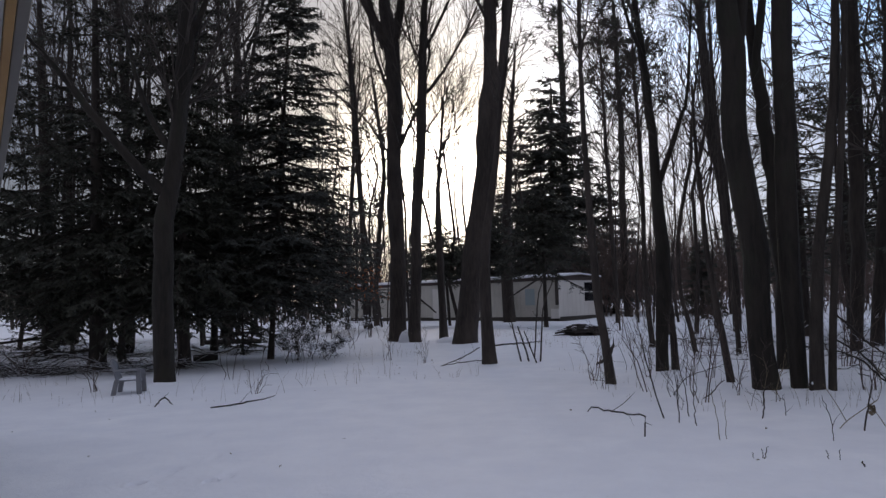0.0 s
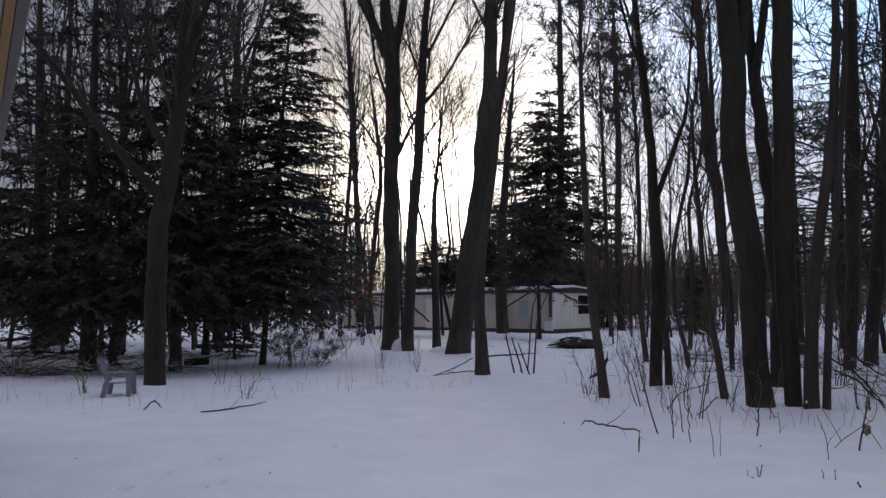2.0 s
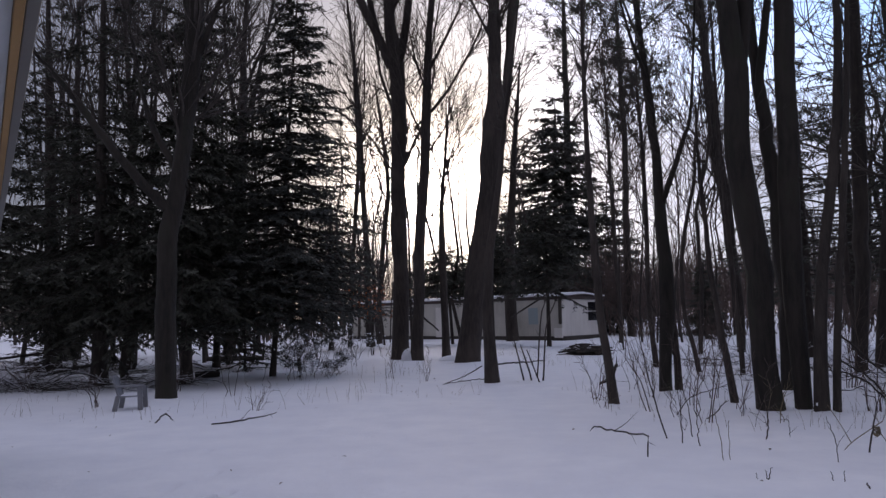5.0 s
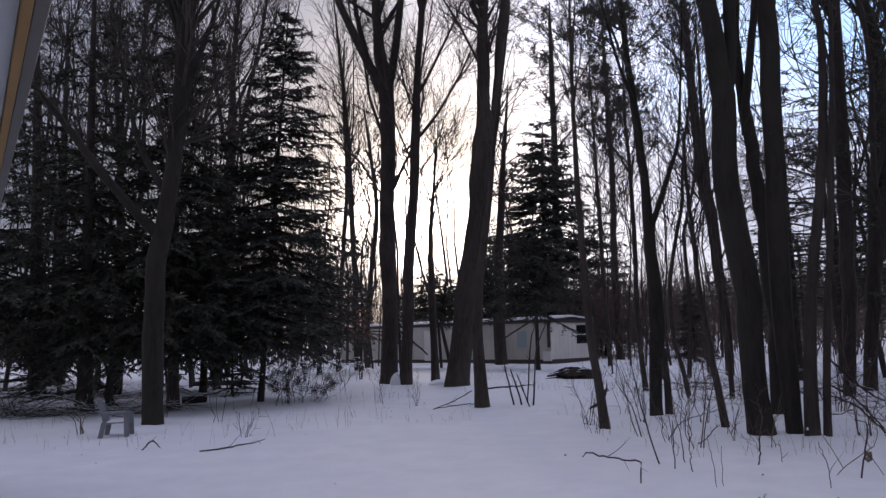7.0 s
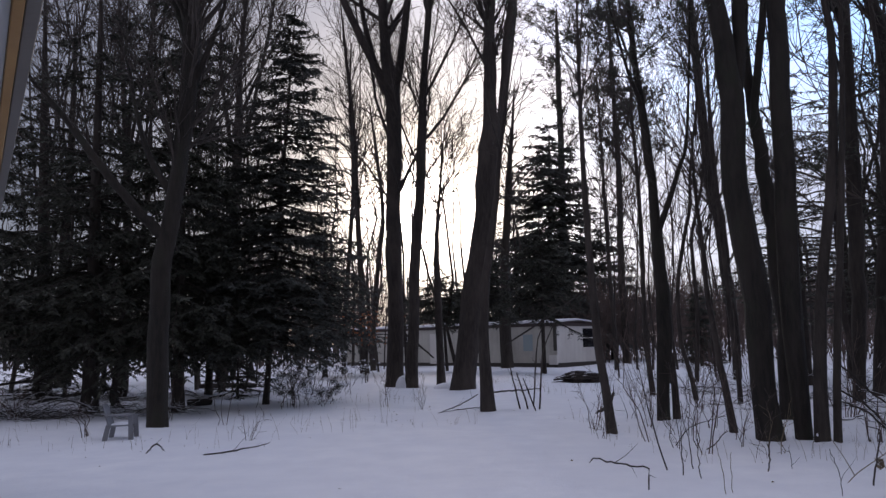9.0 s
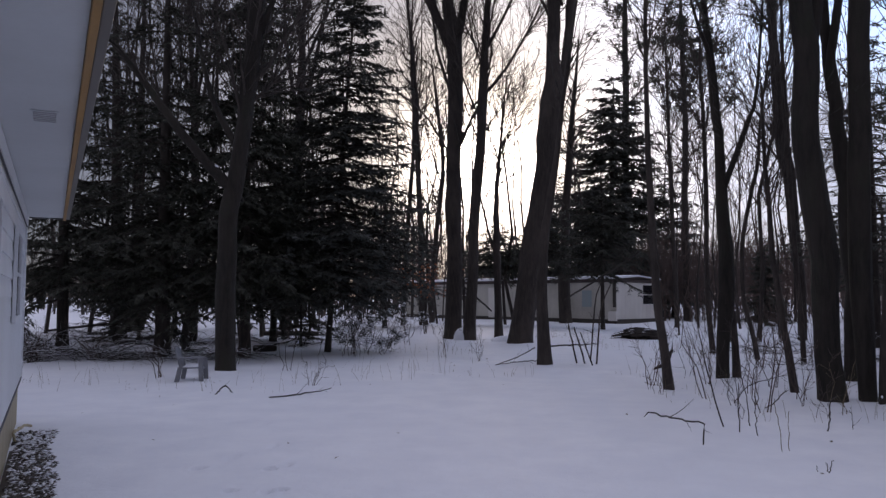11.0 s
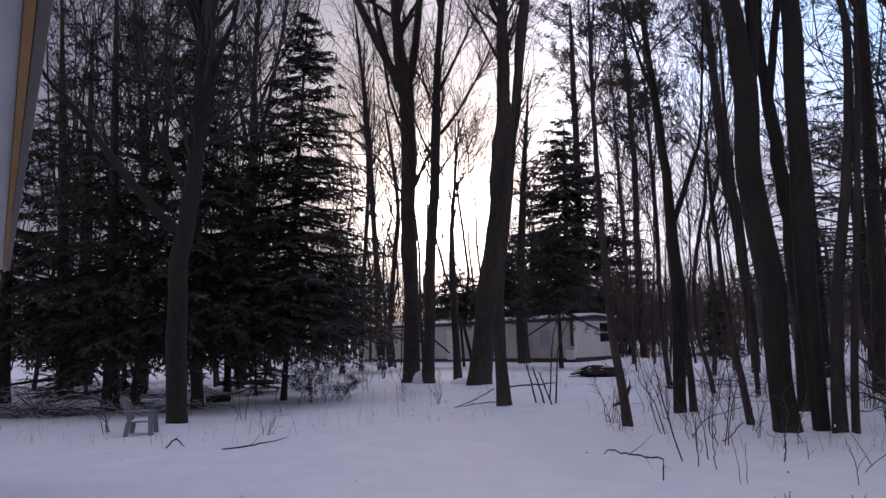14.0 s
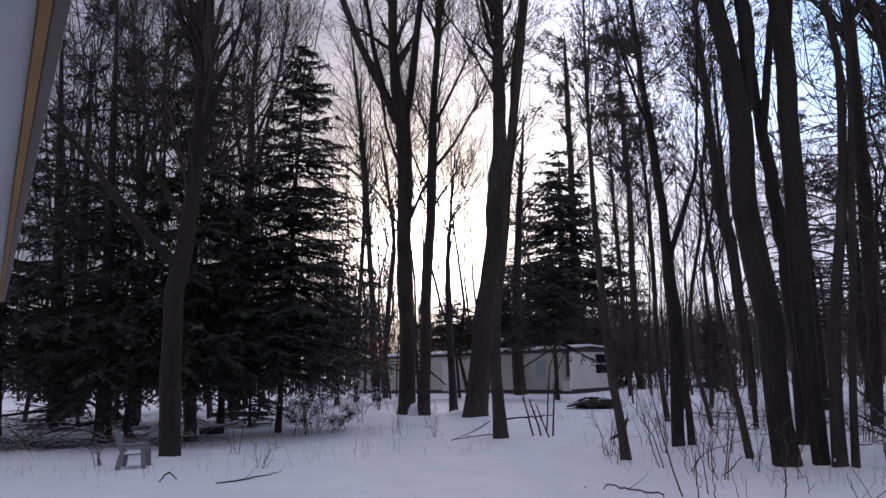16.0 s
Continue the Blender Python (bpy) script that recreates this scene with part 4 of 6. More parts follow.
conifer("hemlock_tree", "shaded hemlock filling the gap between trunks", (-10.6, 25.6), 12.5, 3.0, 1.5, 32, 9, 29, NEEDLE, 56, 0.15, (0, 0), 0.28, 0.38, 0.38, tip=0.5, thin_top=0.66)
conifer("hemlock_tree", "hemlock with boughs reaching towards the spruce", (-7.6, 25.2), 8.4, 2.5, 1.45, 30, 9, 29, NEEDLE, 57, 0.11, (0.2, 0), 0.30, 0.36, 0.15, tip=0.6, thin_top=0.32)
conifer("hemlock_tree", "tall hemlock at the back of the dark stand", (-16.2, 33.0), 17.0, 3.8, 1.6, 34, 8, 26, NEEDLE, 58, 0.3, (0, 0), 0.28, 0.46, 0.38, tip=0.5, thin_top=0.66)
conifer("spruce_tree", "smaller spruce behind, below the low sun", (-5.6, 37.0), 7.4, 3.8, 1.6, 16, 9, 14, NEEDLE_SPRUCE, 60, 0.12, (0, 0), 0.28, 0.42, 0.1, tip=0.8)
conifer("spruce_tree", "pointed spruce rising behind the mobile home", (8.75, 62.0), 20.2, 7.4, 1.2, 25, 14, 25, NEEDLE_SPRUCE, 61, 0.28, (0.6, 0), 0.2, 1.03, 0.10, tip=0.6, slim=0.17)
conifer("spruce_tree", "lower spruce beside the pointed one", (13.4, 60.0), 13.5, 4.0, 1.6, 20, 8, 13, NEEDLE_SPRUCE, 62, 0.2, (0, 0), 0.22, 0.7, 0.1, tip=0.8)
conifer("spruce_tree", "broad spruce close behind the mobile home roof", (4.9, 66.0), 11.5, 3.8, 0.8, 20, 10, 16, NEEDLE_SPRUCE, 243, 0.16, (0, 0), 0.2, 0.7, 0.1, tip=0.5)
conifer("spruce_tree", "young spruce behind the middle of the mobile home", (1.2, 68.5), 7.2, 3.0, 0.8, 15, 11, 20, NEEDLE_SPRUCE, 244, 0.14, (0, 0), 0.2, 0.7, 0.1, tip=0.5)
conifer("spruce_tree", "young spruce behind the far end of the mobile home", (-2.6, 71.0), 6.4, 3.0, 0.8, 14, 11, 18, NEEDLE_SPRUCE, 245, 0.14, (0, 0), 0.2, 0.7, 0.1, tip=0.5)
conifer("spruce_tree", "small dark spruce in the clearing behind", (14.5, 43.0), 5.0, 1.5, 0.3, 16, 9, 18, NEEDLE, 63, 0.08, (0, 0), 0.2, 0.42, 0.1, tip=0.7)
conifer("hemlock_tree", "open hemlock with level boughs behind the clump", (11.6, 24.6), 10.6, 3.0, 2.4, 22, 5, 13, NEEDLE, 64, 0.16, (0, 0), 0.18, 0.36, 0.36, tip=0.4, thin_top=0.3, near=True)
conifer("hemlock_tree", "open hemlock with thin level boughs", (14.4, 27.0), 11.6, 3.2, 3.4, 19, 5, 12, NEEDLE, 65, 0.18, (0, 0), 0.18, 0.38, 0.36, tip=0.4, thin_top=0.3)
conifer("hemlock_tree", "hemlock at the near edge of the wood", (12.6, 19.6), 13.0, 2.8, 2.3, 28, 5, 13, NEEDLE, 66, 0.16, (0, 0), 0.18, 0.34, 0.42, tip=0.4, thin_top=0.6, near=True)
conifer("hemlock_tree", "hemlock further along the edge of the wood", (12.2, 15.6), 11.5, 2.8, 1.8, 28, 5, 13, NEEDLE, 67, 0.16, (0, 0), 0.18, 0.34, 0.42, tip=0.4, thin_top=0.6)
# two unseen hemlocks added to keep sky light off the right-hand snow
conifer("hemlock_tree", "added hemlock out of view that shades the near snow", (11.6, 10.6), 12.0, 3.0, 1.2, 30, 8, 18, NEEDLE, 84, 0.16, (0, 0), 0.24, 0.38, 0.2, tip=0.45)
conifer("hemlock_tree", "second added hemlock out of view, shading the near snow", (12.0, 6.4), 11.5, 3.0, 1.2, 30, 8, 18, NEEDLE, 85, 0.16, (0, 0), 0.24, 0.38, 0.2, tip=0.45)
conifer("hemlock_tree", "dark hemlock at the corner of the yard", (-14.6, 20.6), 14.0, 3.0, 1.70, 30, 8, 26, NEEDLE, 68, 0.18, (0, 0), 0.28, 0.38, 0.4, tip=0.5, thin_top=0.66)
conifer("spruce_tree", "young spruce deep between the maples and the spruce behind", (17.5, 38.0), 12.0, 2.6, 2.2, 22, 7, 14, NEEDLE, 69, 0.14, (0, 0), 0.2, 0.45, 0.42, tip=0.6)

conifer("hemlock_tree", "slim hemlock filling the wood behind the clump", (16.2, 30.5), 12.0, 3.0, 2.4, 20, 5, 12, NEEDLE, 241, 0.16, (0, 0), 0.18, 0.38, 0.45, tip=0.4)

conifer("hemlock_tree", "understorey hemlock with open boughs before the mobile home", (4.9, 37.0), 7.6, 2.6, 3.1, 18, 8, 20, NEEDLE, 246, 0.10, (0, 0), 0.28, 0.4, 0.1, tip=0.5)
conifer("hemlock_tree", "small hemlock with level boughs between the tall maples", (-0.2, 41.0), 5.2, 2.3, 3.0, 12, 8, 18, NEEDLE, 247, 0.08, (0, 0), 0.28, 0.42, 0.1, tip=0.4)
conifer("hemlock_tree", "open hemlock sapling past the scarred trunk", (2.4, 40.0), 5.9, 2.2, 3.2, 13, 8, 18, NEEDLE, 249, 0.08, (0, 0), 0.28, 0.42, 0.1, tip=0.4)


def far_wood(name, label, arc, depth, count, height, seed, twigs=34, lean=0.05, kind="stuff", girth=(0.04, 0.14), material=TWIG):
    """Many thin bare trees in an arc round the clearing, as one body."""
    r = np.random.default_rng(seed)
    a = np.radians(r.uniform(*arc, count))
    d = depth[0] + (depth[1] - depth[0]) * r.random(count)
    foot = np.stack([np.sin(a) * d, np.cos(a) * d, np.zeros(count) - 0.2], 1)
    along = (foot[:, 0] - 6.80) * -0.741 + (foot[:, 1] - 45.27) * 0.671
    across = (foot[:, 0] - 6.80) * 0.671 + (foot[:, 1] - 45.27) * 0.741
    foot = foot[~((along > -1) & (along < 22) & (across > -1.5) & (across < 5.5))]
    count = len(foot)
    h = r.uniform(*height, count)
    k = 7
    tilt = r.normal(0, lean, (count, 2))
    s = np.linspace(0, 1, k)
    P = foot[:, None] + np.concatenate([(tilt * h[:, None])[:, None] * s[None, :, None] ** 1.2, (h[:, None] * s)[..., None]], 2)
    P[:, 1:-1, :2] += r.normal(0, 0.2, (count, k - 2, 2))
    R = r.uniform(*girth, (count, 1)) * (1 - 0.85 * s)[None]
    if kind:
        P1, R1 = sprout(P, R, count * 9, (1.5, 5.0), (30, 65), 0.12, 6, r, 0.3, 0.4)
        P2, R2 = sprout(P1, R1, count * twigs, (0.6, 2.2), (20, 55), 0.06, 4, r, 0.1, 0.55)
        V, F = joined([tubes(P, R, 6), tubes(P1, np.maximum(R1, 0.017), 3), tubes(P2, np.maximum(R2, 0.0125), 3)])
        return tagged(new(name, quad_mesh(name, V, F, material)), label, "woods", kind=kind)
    for line, rad, at in zip(P, R, foot):
        line = line - (at[0], at[1], 0)
        P1, R1 = sprout(line[None], rad[None], 9, (1.5, 5.0), (30, 65), 0.12, 6, r, 0.3, 0.4)
        P2, R2 = sprout(P1, R1, twigs, (0.6, 2.2), (20, 55), 0.06, 4, r, 0.1, 0.55)
        top = empty(name, (at[0], at[1], 0), label, "tree", "slender trees in the wood")
        mesh_part("trunk", *tubes(line[None], rad[None], 8), BARK, top)
        stuff(mesh_part("limb_crown", *tubes(P1, np.maximum(R1, 0.017), 4), TWIG, top))
        stuff(mesh_part("twig_crown", *tubes(P2, np.maximum(R2, 0.0125), 3), TWIG, top))


far_wood("far_trees", "bare grey trees beyond the mobile home", (-32, 40), (66, 110), 170, (13, 21), 71, 34)
far_wood("slender_tree", "bare young tree standing in the middle of the wood", (-16, 8), (40, 62), 36, (14, 21), 72, 70, 0.05, "")
far_wood("slender_tree", "bare young tree past the clump of maples", (12, 40), (28, 60), 17, (10, 18), 73, 50, 0.05, "", (0.035, 0.1))
far_wood("slender_tree", "tall bare tree seen through the dark hemlocks", (-42, -13), (27, 46), 44, (16, 25), 74, 70, 0.09, "", (0.035, 0.1))
far_wood("slender_tree", "slender bare tree standing among the hemlocks", (-27, -15), (22, 32), 9, (14, 20), 77, 150, 0.1, "", (0.035, 0.09))
far_wood("slender_tree", "bare tree rising over the hemlocks at the wood's edge", (22, 42), (21, 34), 8, (11, 15), 78, 70, 0.05, "")
far_wood("slender_tree", "dark slender tree at the edge of the wood", (28, 41), (15, 25), 9, (11, 16), 82, 110, 0.05, "")
far_wood("far_brush", "reddish brown brush past the mobile home", (9, 44), (50, 80), 620, (2.6, 5.6), 76, 8, 0.12, girth=(0.02, 0.05), material=BRUSH)
far_wood("far_thicket", "thicket of thin bare saplings behind the mobile home", (-15, -4.5), (62, 85), 110, (6, 12), 83, 34, 0.07, girth=(0.03, 0.08), material=BRUSH)
far_wood("far_brush", "brown brush at the far edge of the clearing", (-30, 42), (80, 120), 380, (3.0, 6.6), 75, 5, 0.12, girth=(0.03, 0.07), material=BRUSH)


def treeline(name, label, arc, depth, count, height, seed):
    """The wood that closes the view far off: bare crowns standing close together."""
    r = np.random.default_rng(seed)
    a, d = np.radians(r.uniform(*arc, count)), r.uniform(*depth, count)
    h = r.uniform(*height, count)
    s = np.linspace(0, 1, 4)
    P = np.stack([np.sin(a) * d, np.cos(a) * d, np.zeros(count) - 0.3], 1)[:, None] + np.stack([r.normal(0, 0.05, (count, 1)) * h[:, None] * s, r.normal(0, 0.05, (count, 1)) * h[:, None] * s, h[:, None] * s], 2)
    R = r.uniform(0.10, 0.22, (count, 1)) * (1 - 0.8 * s)[None]
    Q, Rq = sprout(P, R, count * 8, (2.0, 5.5), (25, 60), 0.1, 4, r, 0.1, 0.5)
    ob = new(name, quad_mesh(name, *joined([tubes(P, R, 4), tubes(Q, np.maximum(Rq, 0.05), 3)]), TWIG))
    tagged(ob, label, "woods", kind="stuff")


treeline("far_treeline", "grey bare wood closing the view far off", (-40, 46), (125, 190), 620, (8, 15), 79)


# ---- house by the camera ----
HOUSE = Matrix.Rotation(radians(31.3), 4, "Z")
WALL_V, SOFFIT_Z, FAR_U, NEAR_U = -0.326, 2.48, 10.45, -6.0


def house():
    """White-sided house seen along its wall: wall of lapped boards, soffit with vents, eave trim, windows and foundation."""
    top = empty("house", (0, 0, 0), "white house wall with vented soffit and raw wood eave trim", "house")
    top.matrix_world = HOUSE
    wall = box("wall", top, SIDING, (-6.0, NEAR_U, 0.56), (WALL_V - 0.02, FAR_U, 2.44))
    n = 12
    for k in range(n):
        z = 0.56 + k * (1.88 / n)
        bm = bmesh.new()
        box_bm(bm, WALL_V - 0.022, NEAR_U, z + 0.002, WALL_V, FAR_U, z + 1.88 / n)
        for v in bm.verts:
            if v.co.x > WALL_V - 0.01 and v.co.z > z + 0.05:
                v.co.x -= 0.012
        part("siding_board", bm, SIDING, wall)
    box("corner_board", top, SIDING, (WALL_V - 0.09, FAR_U + 0.001, 0.56), (WALL_V + 0.012, FAR_U + 0.03, 2.43), None, 0.004)
    box("frieze_board", top, SIDING, (WALL_V + 0.001, NEAR_U, 2.36), (WALL_V + 0.02, FAR_U, 2.47))
    box("shadow_strip", top, DARK_TRIM, (WALL_V + 0.001, NEAR_U, 2.345), (WALL_V + 0.012, FAR_U, 2.357))
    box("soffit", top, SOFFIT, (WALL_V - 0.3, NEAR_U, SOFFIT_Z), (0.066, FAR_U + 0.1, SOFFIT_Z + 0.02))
    box("soffit_end_trim", top, DARK_TRIM, (WALL_V - 0.02, FAR_U + 0.101, SOFFIT_Z - 0.012), (0.08, FAR_U + 0.14, SOFFIT_Z + 0.05))
    box("eave_board", top, TRIM_WOOD, (0.068, NEAR_U, SOFFIT_Z - 0.03), (0.098, FAR_U + 0.12, SOFFIT_Z + 0.12), None, 0.003, "raw yellow-brown wood board")
    box("gutter_edge", top, DRIP_EDGE, (0.1, NEAR_U, SOFFIT_Z - 0.012), (0.141, FAR_U + 0.14, SOFFIT_Z + 0.10), None, 0.004, "brown-grey metal drip edge")
    roof = bmesh.new()
    pts = [(0.15, SOFFIT_Z + 0.105), (-3.2, SOFFIT_Z + 1.3), (-6.6, SOFFIT_Z + 0.105), (-6.6, SOFFIT_Z + 0.02), (-3.2, SOFFIT_Z + 1.2), (0.15, SOFFIT_Z + 0.022)]
    rings = [[roof.verts.new((x, u, z + 0.1)) for x, z in pts] for u in (NEAR_U, FAR_U + 0.16)]
    for i in range(6):
        roof.faces.new((rings[0][i], rings[0][(i + 1) % 6], rings[1][(i + 1) % 6], rings[1][i]))
    roof.faces.new(rings[0][::-1]), roof.faces.new(rings[1])
    bmesh.ops.recalc_face_normals(roof, faces=roof.faces[:])
    part("roof", roof, DRIP_EDGE, top)
    for u in (NEAR_U + 0.03, FAR_U - 0.03):
        gable = bmesh.new()
        gable.faces.new([gable.verts.new((x, u, z)) for x, z in ((WALL_V - 0.05, 2.45), (-5.98, 2.45), (-3.2, SOFFIT_Z + 1.25))])
        bmesh.ops.solidify(gable, geom=gable.faces[:], thickness=0.02)
        part("gable", gable, SIDING, top)
    for u in (-0.17, 2.2, 4.57):
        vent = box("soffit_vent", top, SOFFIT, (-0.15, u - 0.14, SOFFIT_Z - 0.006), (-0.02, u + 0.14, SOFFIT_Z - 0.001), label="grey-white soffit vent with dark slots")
        for j in range(6):
            w = u - 0.11 + j * 0.044
            box("vent_slot", vent, VENT_SLOT, (-0.14, w - 0.009, SOFFIT_Z - 0.0085), (-0.03, w + 0.009, SOFFIT_Z - 0.0065))
    for u in (4.65, 7.95):
        win = box("window", top, DARK_TRIM, (WALL_V + 0.001, u - 0.45, 1.33), (WALL_V + 0.014, u + 0.45, 2.07), None, 0.003, "dark sash window with white frame")
        for lo, hi in (((-0.5, 1.28), (-0.45, 2.12)), ((0.45, 1.28), (0.5, 2.12)), ((-0.45, 2.07), (0.45, 2.12)), ((-0.45, 1.28), (0.45, 1.33)), ((-0.45, 1.69), (0.45, 1.72))):
            box("window_frame", win, SIDING, (WALL_V + 0.001, u + lo[0], lo[1]), (WALL_V + 0.032, u + hi[0], hi[1]), None, 0.003)
        box("pane", win, GLASS, (WALL_V + 0.015, u - 0.44, 1.34), (WALL_V + 0.019, u + 0.44, 1.68))
        box("pane", win, GLASS, (WALL_V + 0.015, u - 0.44, 1.73), (WALL_V + 0.019, u + 0.44, 2.06))
    box("foundation", top, FOUNDATION, (-5.9, NEAR_U, -0.3), (WALL_V - 0.03, FAR_U - 0.02, 0.557))
    box("drip_cap", top, DARK_TRIM, (WALL_V - 0.03, NEAR_U, 0.53), (WALL_V + 0.006, FAR_U, 0.557))
    return top


house()


def gravel_strip():
    """Bare wet stones and leaf litter along the drip line, where the snow has melted."""
    r = np.random.default_rng(81)
    tri = np.array([(0, 1, 4), (1, 2, 4), (2, 3, 4), (3, 0, 4), (1, 0, 5), (2, 1, 5), (3, 2, 5), (0, 3, 5)])
    base = np.array([(1, 0, 0), (0, 1, 0), (-1, 0, 0), (0, -1, 0), (0, 0, 1), (0, 0, -1)], float)

    def pebbles(n, sizes, flat, lift):
        u = r.uniform(-5.6, 9.6, n)
        v = WALL_V + 0.02 + (0.34 + 0.05 * field(u, u * 0, 0.7, 1) + 0.04 * field(u, u * 0, 0.16, 2)) * r.random(n)
        c = np.stack([v, u, r.uniform(-0.015, 0.025, n) + lift], 1)
        size = r.uniform(*sizes, (n, 1, 1)) * r.uniform(0.5, 1.4, (n, 1, 3)) * np.array([1, 1, flat])
        V = c[:, None] + base[None] * size + r.normal(0, 0.004, (n, 6, 3))
        return V.reshape(-1, 3), (np.arange(n)[:, None, None] * 6 + tri[None]).reshape(-1, 3)

    for name, label, kind, mat, rows in (
        ("gravel_strip", "strip of bare wet gravel along the house wall", "gravel", GRAVEL, pebbles(7600, (0.009, 0.024), 0.5, 0)),
        ("snow_crumbs", "crumbs of snow lying among the gravel", "snow", SNOW, pebbles(4700, (0.008, 0.026), 0.4, 0.016)),
        ("leaf_litter", "dark wet leaves lying on the gravel", "leaves", WET_LEAF, pebbles(2200, (0.014, 0.034), 0.12, 0.022)),
    ):
        ob = new(name, quad_mesh(name, *rows, mat, False))
        ob.matrix_world = HOUSE
        tagged(ob, label, kind, kind="stuff")
    bed = box("gravel_bed", None, WET_LEAF, (WALL_V - 0.02, -5.7, -0.06), (WALL_V + 0.29, 9.65, 0.016))
    bed.matrix_world = HOUSE
    tagged(bed, "damp dark soil bed under the gravel by the wall", "soil", kind="structure")


gravel_strip()


# ---- mobile home ----
def mobile_home():
    """Long weathered mobile home, its corner towards the yard: ribbed walls, banded eave, snow on the low roof, windows, skirting."""
    corner, way = Vector((6.80, 45.27, 0)), math.atan2(14.04, -15.5)
    top = empty("mobile_home", corner, "weathered cream mobile home with snow on its low roof", "mobile home")
    top.matrix_world = Matrix.Translation(corner) @ Matrix.Rotation(way, 4, "Z")
    # x runs along the long wall away from the corner; y < 0 lies inside
    long, wide, low, high = 18.9, 4.65, 0.24, 2.42
    box("floor_frame", top, HOME_SKIRT, (0.15, -wide + 0.15, -0.2), (long - 0.15, -0.15, low))
    wall = box("wall", top, HOME_WALL, (0.03, -wide + 0.03, low), (long - 0.03, -0.03, high))
    ribs = int(long / 0.4)
    for k in range(ribs):
        x = 0.03 + k * (long - 0.06) / ribs
        box("wall_panel", wall, HOME_WALL, (x + 0.008, -0.029, low), (x + (long - 0.06) / ribs - 0.008, -0.008, high - 0.02))
    # end panels take the paler metal, so skylight on that side is coloured in
    for k in range(10):
        y = -wide + 0.03 + k * (wide - 0.06) / 10
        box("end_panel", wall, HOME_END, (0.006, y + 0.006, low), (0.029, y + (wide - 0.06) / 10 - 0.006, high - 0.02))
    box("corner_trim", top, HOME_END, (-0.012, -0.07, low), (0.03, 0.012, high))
    box("eave_band", top, HOME_BAND, (-0.10, -wide - 0.05, high + 0.001), (long + 0.1, 0.10, high + 0.18), None, 0.02, "faded dark red eave band")
    roof = bmesh.new()
    rows = [(0.12, 0.0), (-wide * 0.5, 0.16), (-wide - 0.1, 0.0)]
    for y0, y1 in zip(rows, rows[1:]):
        vs = [roof.verts.new((x, y, high + 0.185 + z)) for x, (y, z) in ((-0.14, y0), (long + 0.14, y0), (long + 0.14, y1), (-0.14, y1))]
        roof.faces.new(vs)
    bmesh.ops.recalc_face_normals(roof, faces=roof.faces[:])
    bmesh.ops.solidify(roof, geom=roof.faces[:], thickness=0.07)
    part("roof", roof, HOME_BAND, top)
    snow = bmesh.new()
    r = random.Random(5)
    for y0, y1 in zip(rows, rows[1:]):
        for k in range(30):
            x0, x1 = -0.1 + k * (long + 0.2) / 30, -0.1 + (k + 1) * (long + 0.2) / 30
            if r.random() < 0.16 and y0[0] > 0:
                continue
            h = r.uniform(0.08, 0.13)
            a = [snow.verts.new((x, y, high + 0.195 + z)) for x, (y, z) in ((x0, y0), (x1, y0), (x1, y1), (x0, y1))]
            b = [snow.verts.new((v.co.x, v.co.y, v.co.z + h)) for v in a]
            snow.faces.new(b)
            for i in range(4):
                snow.faces.new((a[i], a[(i + 1) % 4], b[(i + 1) % 4], b[i]))
    bmesh.ops.recalc_face_normals(snow, faces=snow.faces[:])
    part("roof_snow", snow, SNOW, top, "thin snow lying on the roof")
    for x in (-0.06, long + 0.06):
        gable = bmesh.new()
        gable.faces.new([gable.verts.new((x, y, high + z)) for y, z in ((0.08, 0.182), (-wide * 0.5, 0.33), (-wide - 0.08, 0.182))])
        bmesh.ops.solidify(gable, geom=gable.faces[:], thickness=0.03)
        part("gable", gable, HOME_BAND, top)
    box("skirting", top, HOME_SKIRT, (0.05, -wide + 0.05, -0.15), (long - 0.05, -0.05, low - 0.01))

    def window(lo, hi, face):
        """A two-light window in the long wall (face 0) or the end wall (face 1), from along and height."""
        turn = Matrix.Rotation(radians(-90), 4, "Z") if face else None
        frame_part = box("window", top, HOME_END, (lo[0], -0.03 * face, lo[1]), (hi[0], 0.03 * (1 - face), hi[1]), turn, 0.0, "dark two-light window in a pale frame")
        mid = (lo[1] + hi[1]) / 2
        for z0, z1 in ((lo[1] + 0.06, mid - 0.03), (mid + 0.03, hi[1] - 0.06)):
            box("pane", frame_part, GLASS, (lo[0] + 0.06, -0.036 if face else 0.0301, z0), (hi[0] - 0.06, -0.0301 if face else 0.036, z1), turn)
        return frame_part

    window((2.75, 1.06), (4.38, 2.33), 1)
    window((6.0, 1.25), (6.8, 2.1), 0)
    window((12.3, 1.25), (13.2, 2.1), 0)
    door = box("door", top, HOME_END, (9.3, 0.0, 0.16), (10.2, 0.035, 2.16), None, 0.006, "plain pale door")
    box("handle", door, DARK_TRIM, (9.38, 0.036, 1.05), (9.46, 0.08, 1.1))
    box("teal_panel", top, TEAL, (1.75, -0.007, 0.95), (2.45, 0.006, 1.95), None, 0.0, "faded teal panel patched into the wall")
    box("downspout", top, HOME_SKIRT, (0.0, 0.013, 0.95), (0.2, 0.11, high), None, 0.02, "dark downspout")
    box("meter_box", top, HOME_END, (-0.05, 0.013, 0.15), (0.5, 0.16, 0.72), None, 0.02)
    return top


mobile_home()


